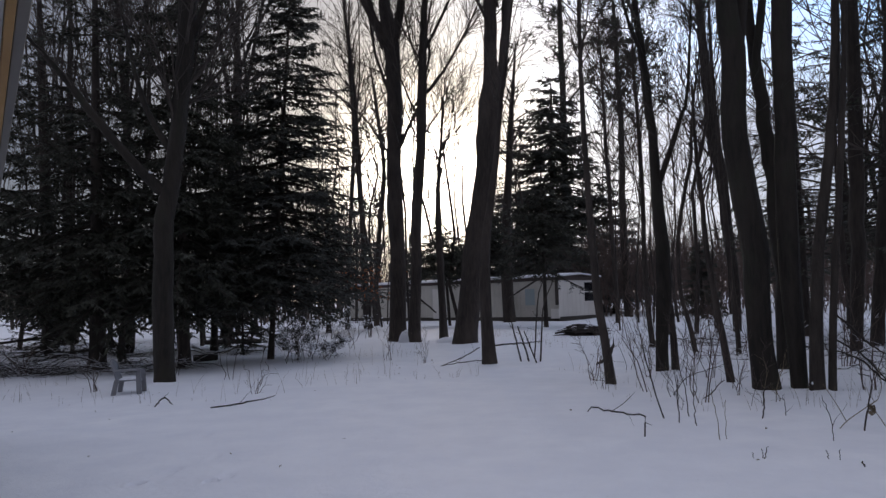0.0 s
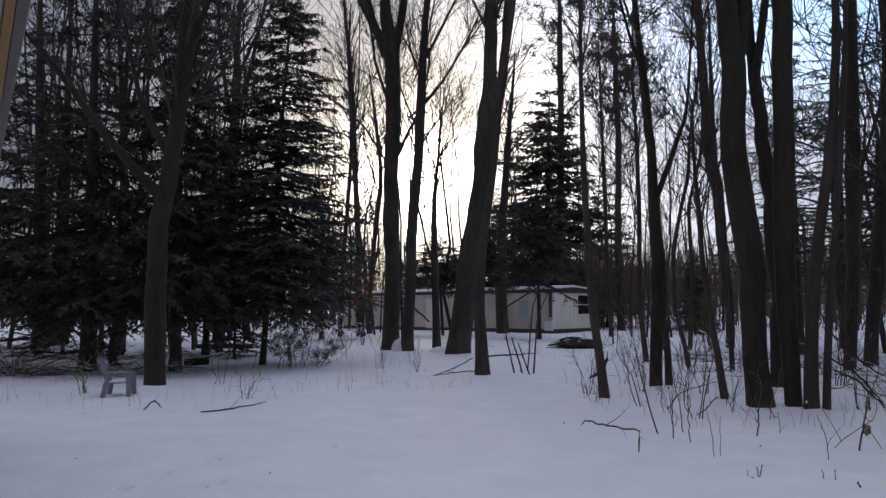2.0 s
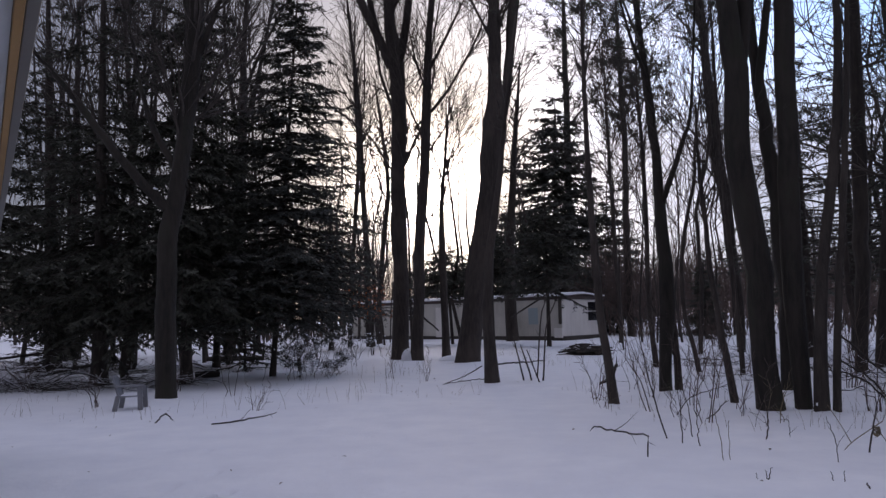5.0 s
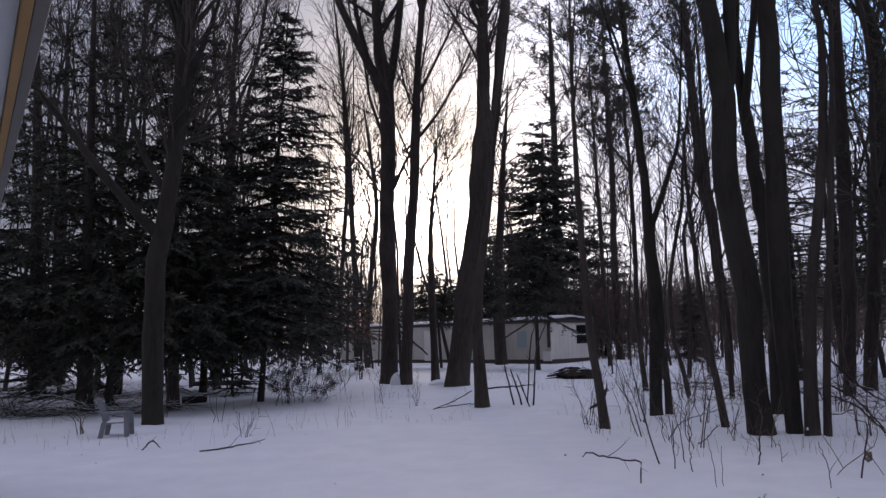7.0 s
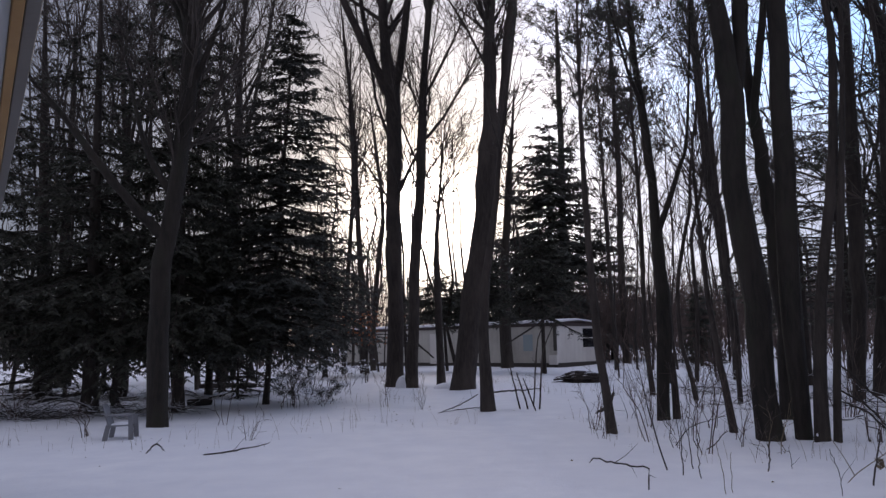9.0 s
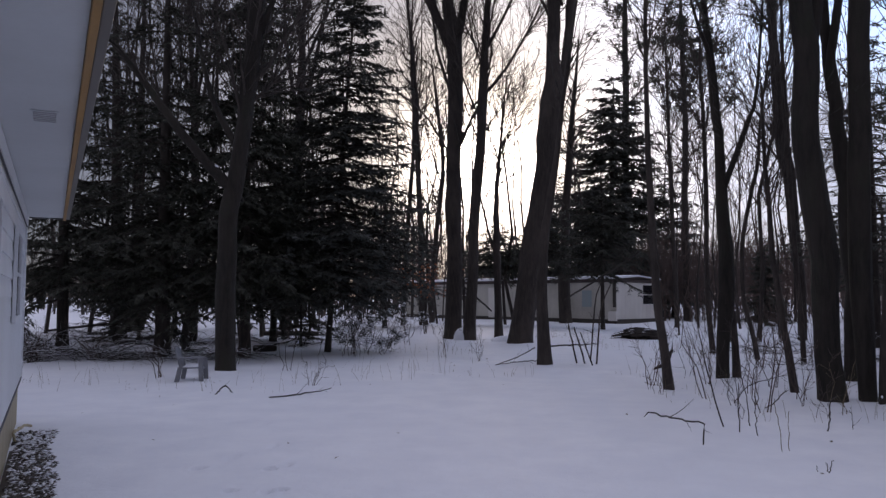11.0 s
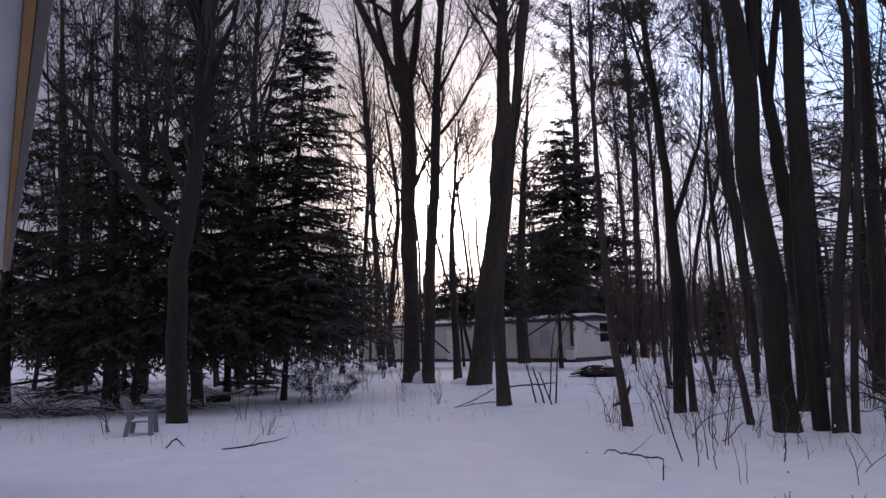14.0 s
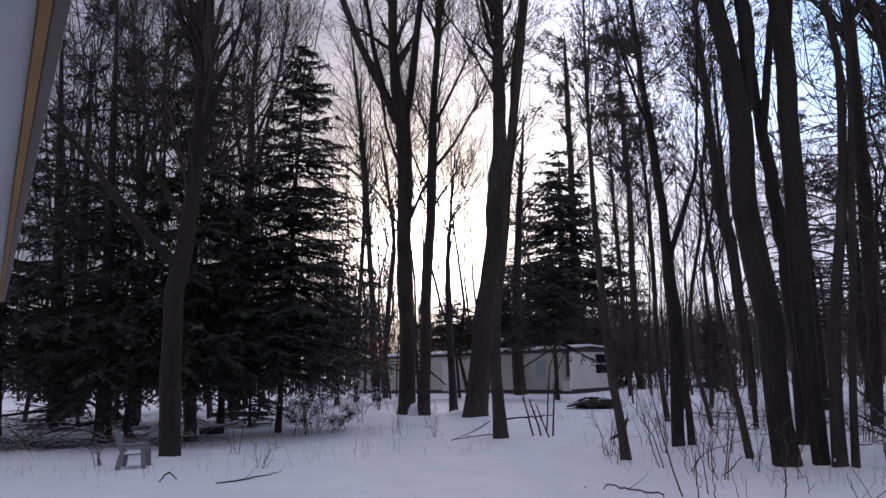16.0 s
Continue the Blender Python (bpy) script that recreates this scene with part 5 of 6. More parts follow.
# ---- chair ----
def plastic_chair():
    """A moulded garden chair: tapered legs, arms, seat and slatted back, sunk a little in the snow."""
    top = empty("plastic_chair", (0, 0, 0), "weathered white plastic garden chair sunk in the snow", "chair")
    top.matrix_world = Matrix.Translation((-5.62, 13.68, -0.08)) @ Matrix.Rotation(radians(99), 4, "Z") @ Matrix.Rotation(radians(3), 4, "Y") @ Matrix.Diagonal((0.72, 0.74, 0.74, 1))
    w, d = 0.255, 0.24

    def leg(x, y, lean_x, lean_y, h):
        bm = bmesh.new()
        vs = box_bm(bm, x - 0.028, y - 0.055, 0, x + 0.028, y + 0.055, h)
        for v in vs:
            if v.co.z < 0.1:
                v.co.x += lean_x
                v.co.y += lean_y
        bmesh.ops.bevel(bm, geom=bm.edges[:], offset=0.01, segments=2, affect="EDGES")
        part("leg", bm, PLASTIC, top)

    leg(-w, -d, -0.03, -0.04, 0.63), leg(w, -d, 0.03, -0.04, 0.63)
    leg(-w, d, -0.03, 0.08, 0.42), leg(w, d, 0.03, 0.08, 0.42)
    bm = bmesh.new()
    bmesh.ops.create_grid(bm, x_segments=8, y_segments=8, size=1)
    for v in bm.verts:
        a, b = v.co.x, v.co.y
        v.co = Vector((a * w, b * d, 0.405 + 0.015 * a * a - 0.02 * (b + 1) * 0.5 - (0.02 if b < -0.9 else 0)))
    bmesh.ops.solidify(bm, geom=bm.faces[:], thickness=0.025)
    part("seat", bm, PLASTIC, top)
    for sx in (-1, 1):
        P = glide([(sx * (w + 0.01), -d - 0.02, 0.62, 0.036), (sx * (w + 0.03), -0.05, 0.645, 0.046), (sx * (w + 0.01), d, 0.63, 0.04), (sx * (w - 0.02), d + 0.09, 0.66, 0.026)], 10)
        V, F = tubes(P[None, :, :3], P[None, :, 3], 8)
        V[:, 2] = 0.635 + (V[:, 2] - 0.635) * 0.6
        mesh_part("armrest", V, F, PLASTIC, top)
        P = glide([(sx * (w - 0.01), d, 0.40, 0.026), (sx * (w - 0.02), d + 0.07, 0.62, 0.024), (sx * (w - 0.06), d + 0.14, 0.84, 0.022)], 8)
        mesh_part("back_post", *tubes(P[None, :, :3], P[None, :, 3], 8), PLASTIC, top)
    P = glide([(-w + 0.06, d + 0.14, 0.83, 0.03), (-0.1, d + 0.17, 0.875, 0.036), (0.1, d + 0.17, 0.875, 0.036), (w - 0.06, d + 0.14, 0.83, 0.03)], 12)
    mesh_part("top_rail", *tubes(P[None, :, :3], P[None, :, 3], 8), PLASTIC, top)
    for k in range(5):
        x = -0.14 + 0.07 * k
        P = glide([(x, d + 0.01, 0.41, 0.027), (x * 1.05, d + 0.09, 0.62, 0.027), (x * 1.1, d + 0.155, 0.85, 0.027)], 6)
        mesh_part("back_slat", *tubes(P[None, :, :3], P[None, :, 3], 6), PLASTIC, top)
    bm = bmesh.new()
    bmesh.ops.create_grid(bm, x_segments=12, y_segments=12, size=1)
    for v in bm.verts:
        a, b = v.co.x, v.co.y
        v.co = Vector((a * w * 0.93, b * d * 0.93, 0.41 + 0.07 * (1 - a**4) * (1 - b**4)))
    part("seat_snow", bm, SNOW, top, "cushion of snow on the seat")


plastic_chair()


# ---- fallen wood, saplings, shrubs, stalks ----
def stick(name, label, rows, material=DEADWOOD, twigs=0, seed=1, group=""):
    """A fallen branch from rows of x, y, z, radius, with a few side twigs."""
    r = np.random.default_rng(seed)
    x, y = rows[0][:2]
    p = glide([np.array(q) - (x, y, 0, 0) for q in rows], 16)
    p[:, :3] += r.normal(0, 0.006, (16, 3))
    ob = new(name, quad_mesh(name, *joined([tubes(p[None, :, :3], p[None, :, 3], 7)] + ([tubes(*sprout(p[None, :, :3], p[None, :, 3], twigs, (0.12, 0.45), (25, 60), 0.05, 5, r, 0.15, 0.5), 4)] if twigs else [])), material))
    ob.location = (x, y, 0)
    return tagged(ob, label, "branch", group)


stick("fallen_branch", "long bare stick lying on the snow", [(-3.43, 11.2, 0.02, 0.009), (-3.1, 11.45, 0.03, 0.012), (-2.8, 11.72, 0.05, 0.008), (-2.64, 11.9, 0.08, 0.005)], twigs=3, seed=3)
stick("fallen_branch", "crooked dark branch hooked over the snow", [(1.66, 9.02, 0.13, 0.005), (1.70, 8.95, 0.21, 0.008), (1.78, 8.72, 0.20, 0.009), (1.95, 8.28, 0.225, 0.009), (2.05, 8.06, 0.23, 0.009), (2.075, 8.04, 0.20, 0.009), (2.07, 8.06, -0.06, 0.007)], twigs=3, seed=4)
stick("broken_twig", "small forked twig standing out of the snow", [(-4.45, 11.75, -0.02, 0.010), (-4.36, 11.9, 0.10, 0.012), (-4.22, 11.85, 0.02, 0.008)], twigs=3, seed=5)
stick("fallen_stick", "pale peeled stick leaning at the foundation", [(-5.14, 8.08, 0.10, 0.014), (-4.97, 7.67, 0.15, 0.014), (-4.79, 7.26, 0.16, 0.014), (-4.93, 7.51, 0.03, 0.014)], PALE_WOOD, seed=24)
stick("broken_twig", "dark twig lying beside the gravel", [(-2.68, 4.46, 0.02, 0.006), (-2.64, 4.59, 0.03, 0.007), (-2.59, 4.72, 0.02, 0.004)], seed=21)
stick("broken_twig", "second dark twig beside the gravel", [(-2.53, 4.34, 0.02, 0.006), (-2.52, 4.47, 0.02, 0.004)], seed=22)
stick("broken_twig", "thin dead stem standing in open snow", [(4.0, 9.1, -0.03, 0.005), (4.01, 9.1, 0.12, 0.004), (3.99, 9.12, 0.26, 0.003)], twigs=2, seed=23)
stick("fallen_branch", "short dark stub poking from the snow", [(3.2, 16.3, 0.02, 0.02), (3.45, 16.3, 0.16, 0.045), (3.6, 16.4, 0.42, 0.03)], twigs=2, seed=6)
stick("fallen_branch", "bare branch lying by the scarred trunk", [(-0.1, 17.0, 0.02, 0.008), (0.35, 17.3, 0.16, 0.011), (0.8, 17.6, 0.36, 0.012)], twigs=4, seed=7)
stick("fallen_branch", "thin branch lying level by the scarred trunk", [(-0.1, 17.1, 0.02, 0.008), (0.4, 17.2, 0.07, 0.01), (1.0, 17.3, 0.12, 0.011)], twigs=4, seed=8)
stick("fallen_branch", "thin branch across the snow beside the saplings", [(1.25, 20.0, 0.25, 0.022), (1.9, 20.1, 0.28, 0.018), (2.6, 20.4, 0.30, 0.01)], twigs=4, seed=9)
stick("fallen_log", "dark log lying under the hemlocks", [(-6.75, 20.6, 0.08, 0.10), (-6.45, 20.65, 0.09, 0.11), (-6.15, 20.7, 0.08, 0.09)], seed=10)
stick("fallen_log", "dark fallen log across the clearing behind", [(-9.3, 29.5, 0.06, 0.11), (-8.1, 29.3, 0.09, 0.11), (-7.0, 29.2, 0.08, 0.08)], seed=11)
stick("leaning_branch", "broken bough propped among the saplings by the mobile home", [(2.5, 30.0, 1.42, 0.022), (2.76, 30.0, 1.59, 0.03), (3.64, 30.0, 2.12, 0.034), (4.43, 30.0, 2.63, 0.03), (5.23, 30.0, 3.17, 0.026), (5.87, 30.0, 3.7, 0.018)], twigs=8, seed=12)
stick("leaning_branch", "dark bough propped against the front clump", [(5.72, 11.45, 0.8, 0.012), (6.03, 11.4, 0.61, 0.014), (6.23, 11.4, 0.47, 0.015), (6.43, 11.4, 0.24, 0.012), (6.6, 11.4, 0.05, 0.008)], twigs=12, seed=13)
stick("leaning_branch", "long thin bough sloping to the snow by the clump", [(5.62, 11.05, 0.61, 0.010), (5.89, 11.0, 0.5, 0.013), (6.08, 11.0, 0.36, 0.013), (6.36, 11.0, 0.06, 0.011)], twigs=12, seed=14)
stick("leaning_branch", "forked dead bough at the edge of the wood", [(6.0, 11.8, 1.15, 0.014), (6.31, 11.8, 0.85, 0.018), (6.55, 11.8, 0.62, 0.015), (6.8, 11.8, 0.46, 0.01)], twigs=14, seed=15)
stick("fallen_branch", "dark branch lying low under the hemlocks", [(-10.0, 18.6, 0.25, 0.03), (-9.0, 18.7, 0.45, 0.035), (-7.9, 18.9, 0.6, 0.02)], twigs=12, seed=16)
stick("fallen_branch", "long low branch at the dark edge of the yard", [(-12.0, 19.5, 0.6, 0.03), (-10.8, 19.8, 0.75, 0.035), (-9.4, 20.0, 0.95, 0.02)], twigs=12, seed=17)
stick("leaning_branch", "dark dead bough hanging across the mobile home", [(-0.3, 28.0, 1.0, 0.03), (-0.9, 27.6, 1.55, 0.035), (-1.3, 27.3, 1.9, 0.04)], twigs=5, seed=18)


def sapling(label, at, stems, seed, height, spread, radius, twigs=10, material=BRUSH, name="sapling", feet=0.05):
    """A clump of thin upright stems with a few side twigs."""
    r = np.random.default_rng(seed)
    k = 7
    s = np.linspace(0, 1, k)
    a = r.uniform(0, 6.28, stems)
    out = r.uniform(0.3, 1.0, stems) * spread
    h = height * r.uniform(0.65, 1.1, stems)
    foot = r.normal(0, feet, (stems, 2))
    P = np.stack([foot[:, :1] + np.cos(a)[:, None] * out[:, None] * s**1.3, foot[:, 1:] + np.sin(a)[:, None] * out[:, None] * s**1.3, -0.1 + (h[:, None] + 0.1) * s], 2)
    P[:, 1:] += r.normal(0, 0.02 + 0.012 * height, (stems, k - 1, 3))
    R = radius * r.uniform(0.7, 1.2, (stems, 1)) * (1 - 0.75 * s)[None]
    Q, Rq = sprout(P, R, stems * twigs, (0.15 * height, 0.42 * height), (25, 55), 0.06, 5, r, 0.2, 0.55)
    top = empty(name, (*at, 0), label, "sapling", "saplings in the snow")
    for line, rad in zip(P, R):
        mesh_part("stem", *tubes(line[None], rad[None], 6), material, top)
    stuff(mesh_part("twig_crown", *tubes(Q, np.maximum(Rq, 0.0025), 3), material, top))
    return top


def stem_clump(label, name, stems, material=TWIG, twigs=0, seed=1):
    """A clump of bare stems, each from rows of x, y, z, radius, with small side twigs."""
    r = np.random.default_rng(seed)
    x, y = stems[0][0][:2]
    top = empty(name, (x, y, 0), label, "sapling", "saplings in the snow")
    for rows in stems:
        g = glide([np.array(q, float) - (x, y, 0, 0) for q in rows], 12)
        g[:, :3] += r.normal(0, 0.004, (12, 3))
        stem = mesh_part("stem", *tubes(g[None, :, :3], g[None, :, 3], 6), material, top)
        if twigs:
            stuff(mesh_part("twig_crown", *tubes(*sprout(g[None, :, :3], g[None, :, 3], twigs, (0.1, 0.35), (25, 55), 0.05, 5, r, 0.3, 0.5), 4), material, stem))


stem_clump("clump of bowed bare saplings in front of the mobile home", "sapling", [
    [(2.093, 18.06, -0.05, 0.018), (2.158, 18.06, 0.71, 0.018), (2.24, 18.06, 1.5, 0.015), (2.387, 18.06, 1.9, 0.010)],
    [(2.127, 17.29, -0.05, 0.022), (2.188, 17.29, 0.62, 0.020), (2.248, 17.29, 1.22, 0.016), (2.363, 17.29, 1.56, 0.014), (2.502, 17.29, 1.88, 0.010)],
    [(1.734, 17.4, -0.05, 0.022), (1.645, 17.4, 0.38, 0.020), (1.557, 17.4, 0.82, 0.016), (1.499, 17.4, 1.05, 0.010)],
    [(1.919, 17.35, -0.05, 0.022), (1.782, 17.35, 0.44, 0.020), (1.655, 17.35, 0.85, 0.014)],
    [(2.056, 17.02, -0.05, 0.017), (1.883, 17.02, 0.4, 0.016), (1.769, 17.02, 0.74, 0.012)],
], TWIG, 4, 501)
stem_clump("thin leaning stem bowed over the open snow", "sapling", [[(3.383, 11.5, -0.04, 0.007), (3.563, 11.5, 0.19, 0.007), (3.754, 11.5, 0.29, 0.006), (3.995, 11.5, 0.35, 0.005), (4.194, 11.5, 0.42, 0.004)]], TWIG, 3, 502)
stem_clump("thin dead stems standing in the open snow", "weed_stems", [
    [(2.682, 8.88, -0.03, 0.007), (2.678, 8.88, 0.26, 0.006), (2.682, 8.88, 0.55, 0.004)],
    [(2.808, 8.64, -0.03, 0.006), (2.783, 8.64, 0.1, 0.006), (2.784, 8.64, 0.23, 0.005), (2.79, 8.64, 0.43, 0.004)],
    [(2.951, 9.37, -0.03, 0.007), (2.922, 9.37, 0.32, 0.006), (2.872, 9.37, 0.52, 0.005), (2.847, 9.37, 0.79, 0.004)],
], TWIG, 2, 503)
stem_clump("pale dry stems close to the yard", "weed_stems", [
    [(2.782, 7.85, -0.03, 0.004), (2.757, 7.85, 0.23, 0.004), (2.724, 7.85, 0.42, 0.003), (2.712, 7.85, 0.51, 0.002)],
    [(2.863, 7.9, -0.03, 0.004), (2.861, 7.9, 0.22, 0.003), (2.872, 7.9, 0.39, 0.002)],
], STALK, 0, 504)
stem_clump("short bent stem before the thick maple", "weed_stems", [[(3.676, 8.97, -0.03, 0.008), (3.7, 8.97, 0.16, 0.008), (3.712, 8.97, 0.32, 0.007), (3.791, 8.97, 0.41, 0.005)]], TWIG, 2, 505)
stem_clump("hooked dead stem beside the torn weed", "weed_stems", [[(4.381, 8.1, -0.03, 0.009), (4.421, 8.1, 0.18, 0.009), (4.457, 8.1, 0.32, 0.008), (4.488, 8.1, 0.54, 0.006), (4.35, 8.1, 0.6, 0.005)], [(3.817, 7.6, -0.03, 0.004), (3.794, 7.6, 0.19, 0.004), (3.76, 7.6, 0.32, 0.004), (3.714, 7.6, 0.44, 0.003)]], TWIG, 2, 506)
stem_clump("small dead weed tops poking through the snow", "weed_stems", [[(2.83, 6.9, -0.03, 0.005), (2.85, 6.9, 0.06, 0.004), (2.87, 6.9, 0.11, 0.003)], [(2.83, 6.9, 0.0, 0.004), (2.81, 6.9, 0.09, 0.003)], [(2.76, 6.95, -0.03, 0.004), (2.75, 6.95, 0.05, 0.003)]], TWIG, 0, 510)
stem_clump("two short dead stalks in the near snow", "weed_stems", [[(3.4, 6.7, -0.03, 0.004), (3.41, 6.7, 0.1, 0.003)], [(3.34, 6.75, -0.03, 0.004), (3.32, 6.75, 0.09, 0.003)], [(3.5, 6.45, -0.02, 0.008), (3.44, 6.42, 0.06, 0.006)]], TWIG, 0, 511)
stem_clump("broken twigs leaning by the thin tree", "weed_stems", [[(3.664, 10.96, -0.02, 0.008), (3.797, 10.96, 0.07, 0.008), (3.883, 10.96, 0.17, 0.007), (3.985, 10.96, 0.24, 0.004)]], TWIG, 3, 507)
stem_clump("tall slanting sapling behind the crooked branch", "sapling", [[(2.616, 9.25, -0.04, 0.009), (2.514, 9.25, 0.34, 0.009), (2.43, 9.25, 0.68, 0.008), (2.377, 9.25, 0.94, 0.006), (2.324, 9.25, 1.24, 0.004)]], TWIG, 4, 508)
sapling("tall bent saplings beside the leaning birch", (3.05, 11.9), 2, 202, 2.1, 0.8, 0.011, 4)
sapling("long bowed sapling crossing the snow", (3.55, 10.6), 3, 203, 1.9, 0.8, 0.008, 5)
sapling("pair of bowed saplings before the pine", (3.75, 11.4), 2, 204, 1.5, 0.6, 0.007, 5)
sapling("spindly saplings between the leaning trunks", (4.15, 11.2), 3, 205, 1.1, 0.6, 0.006, 5)
sapling("thin wands beside the thin leaning tree", (4.5, 11.9), 3, 232, 1.2, 0.6, 0.007, 6)
sapling("bare wand-like saplings near the clump", (3.6, 13.8), 4, 233, 1.6, 0.7, 0.008, 6)
sapling("thin shoots standing in open snow", (2.5, 12.2), 4, 234, 0.9, 0.5, 0.005, 5)
sapling("shoots at the foot of the forked pine", (4.6, 13.4), 4, 237, 1.3, 0.7, 0.007, 6)
sapling("dead shoots at the yard's edge", (4.0, 9.9), 3, 239, 0.8, 0.5, 0.005, 4)
sapling("low twiggy sapling in the snow", (2.6, 13.6), 5, 206, 1.0, 0.5, 0.007, 7)
sapling("forked bare weed stems at the yard's edge", (5.7, 9.6), 4, 208, 0.75, 0.5, 0.007, 5)
for k, (x, y, n, h) in enumerate(((3.35, 11.2, 3, 1.3), (3.9, 12.5, 4, 1.5), (4.4, 10.4, 3, 0.7), (3.1, 9.9, 2, 0.5), (3.7, 15.2, 4, 1.4), (4.3, 16.6, 5, 1.5))):
    sapling("thin leafless weed stems standing in the snow", (x, y), n, 300 + k, h, 0.35 * h + 0.2, 0.0055, 5, STALK if k % 3 == 2 else TWIG, "weed_stems" if k % 3 == 2 else "sapling")
sapling("weedy stems at the edge of the wood", (6.3, 11.4), 5, 209, 1.1, 0.5, 0.009, 6)
sapling("bare shoots before the tall maples", (-1.4, 19.5), 5, 210, 0.9, 0.35, 0.006, 6)
sapling("bare shoots beside the open snow", (-0.5, 18.0), 5, 211, 0.9, 0.35, 0.006, 6)
sapling("thin upright wand in the open snow", (-2.9, 24.0), 2, 212, 1.5, 0.15, 0.010, 3)
sapling("upright shoots near the plastic chair", (-6.35, 13.9), 5, 213, 0.75, 0.35, 0.009, 4)
sapling("low shoots under the hemlocks", (-6.0, 16.9), 5, 214, 0.9, 0.4, 0.007, 6)
sapling("dead shoots in the snow by the long stick", (-3.2, 13.0), 5, 215, 0.55, 0.35, 0.006, 5)
sapling("bare shoots by the fallen log", (-4.4, 15.6), 3, 216, 1.1, 0.3, 0.007, 4)
sapling("brushy shoots among the dark trunks", (7.6, 14.6), 7, 217, 1.7, 0.7, 0.011, 8)
sapling("brushy shoots behind the front clump", (7.0, 17.5), 6, 218, 1.8, 0.8, 0.008, 6, BRUSH)
sapling("thicket of shoots near the bowed trunk", (5.6, 17.0), 6, 219, 1.7, 0.8, 0.007, 6, BRUSH)
sapling("thicket of shoots in the clearing", (7.4, 22.5), 7, 220, 1.8, 1.0, 0.008, 6, BRUSH)
sapling("thicket of shoots deep in the clearing", (9.6, 27.0), 8, 221, 2.0, 1.2, 0.009, 6, BRUSH)
sapling("thicket of thin stems past the saplings", (11.5, 33.0), 8, 222, 2.2, 1.4, 0.010, 6, BRUSH)
sapling("brush under the dark hemlocks", (-9.4, 17.3), 9, 223, 0.9, 0.9, 0.012, 9)
sapling("brush at the dark edge of the yard", (-10.9, 17.2), 9, 225, 1.0, 0.9, 0.012, 9)


def brush_tangle(label, at, width, deep, height, count, seed):
    """A tangle of dead boughs and twigs lying over one another in the shade."""
    r = np.random.default_rng(seed)
    top = empty("brush_tangle", (*at, 0), label, "brush", "brush under the hemlocks")
    k = 7
    c = np.stack([r.uniform(-width, width, count), r.uniform(-deep, deep, count), r.uniform(0.0, 0.25, count) * height], 1)
    a = r.normal(0, 0.7, count) + np.where(r.random(count) < 0.5, 0, np.pi)
    D = np.stack([np.cos(a), np.sin(a) * 0.6, r.uniform(-0.1, 0.75, count)], 1)
    L = r.uniform(0.5, 1.5, count)
    line = [c]
    for _ in range(k - 1):
        D = D + np.array([0, 0, -0.13]) + r.normal(0, 0.12, D.shape)
        D /= np.linalg.norm(D, axis=1, keepdims=True)
        nxt = line[-1] + D * (L / (k - 1))[:, None]
        nxt[:, 2] = np.maximum(nxt[:, 2], 0.02)
        line.append(nxt)
    P = np.stack(line, 1)
    R = r.uniform(0.004, 0.013, (count, 1)) * np.linspace(1, 0.3, k)[None]
    Q, Rq = sprout(P, R, count * 10, (0.15, 0.6), (25, 60), 0.0, 4, r, 0.1, 0.6)
    for n in range(min(count, 12)):
        mesh_part("bough", *tubes(P[n : n + 1], R[n : n + 1], 5), DEADWOOD, top)
    stuff(mesh_part("twig_crown", *joined([tubes(P[12:], R[12:], 4), tubes(Q, np.maximum(Rq, 0.003), 3)]), DEADWOOD, top))
    laid = np.zeros(3)
    laid[2] = 0.012
    stuff(mesh_part("snow_dusting", *joined([tubes(P[::2] + laid, R[::2] * 0.9, 4), tubes(Q[::3] + laid * 0.5, np.maximum(Rq[::3], 0.004), 3)]), SNOW, top, "thin snow lying along the boughs"))


brush_tangle("tangle of dead boughs under the hemlocks", (-10.4, 17.6), 1.3, 0.7, 0.85, 64, 251)
brush_tangle("tangle of dark twigs behind the plastic chair", (-8.6, 17.6), 1.1, 0.6, 0.7, 48, 252)
brush_tangle("heap of dead boughs in deep shade", (-12.6, 18.6), 1.3, 0.8, 0.95, 58, 253)
brush_tangle("low tangle of boughs at the hemlock trunk", (-7.2, 18.4), 1.0, 0.6, 0.6, 18, 254)
brush_tangle("brush lying between the far hemlocks", (-9.5, 23.5), 1.6, 0.9, 1.0, 26, 257)
brush_tangle("brush at the back of the stand", (-12.5, 25.5), 1.8, 1.0, 1.2, 26, 258)
brush_tangle("tangle of boughs past the front clump", (8.4, 13.4), 1.2, 0.8, 1.2, 22, 259)
brush_tangle("tangle of boughs among the dark trunks", (8.2, 17.0), 1.6, 0.9, 1.1, 24, 260)
brush_tangle("brush behind the bowed trunk", (7.6, 21.5), 1.6, 0.9, 0.9, 22, 261)
conifer("evergreen_shrub", "sparse low hemlock shrub under the stand", (-6.2, 23.5), 1.9, 1.4, 0.15, 8, 8, 8, NEEDLE, 231, 0.04, (0, 0), 0.1, 0.24, 0.25, "low shrubs", 0.5, 0.14)
conifer("evergreen_shrub", "shaded low hemlock shrub at the back", (-12.6, 24.2), 2.0, 1.6, 0.15, 8, 8, 8, NEEDLE, 232, 0.04, (0, 0), 0.1, 0.24, 0.25, "low shrubs", 0.5, 0.14)

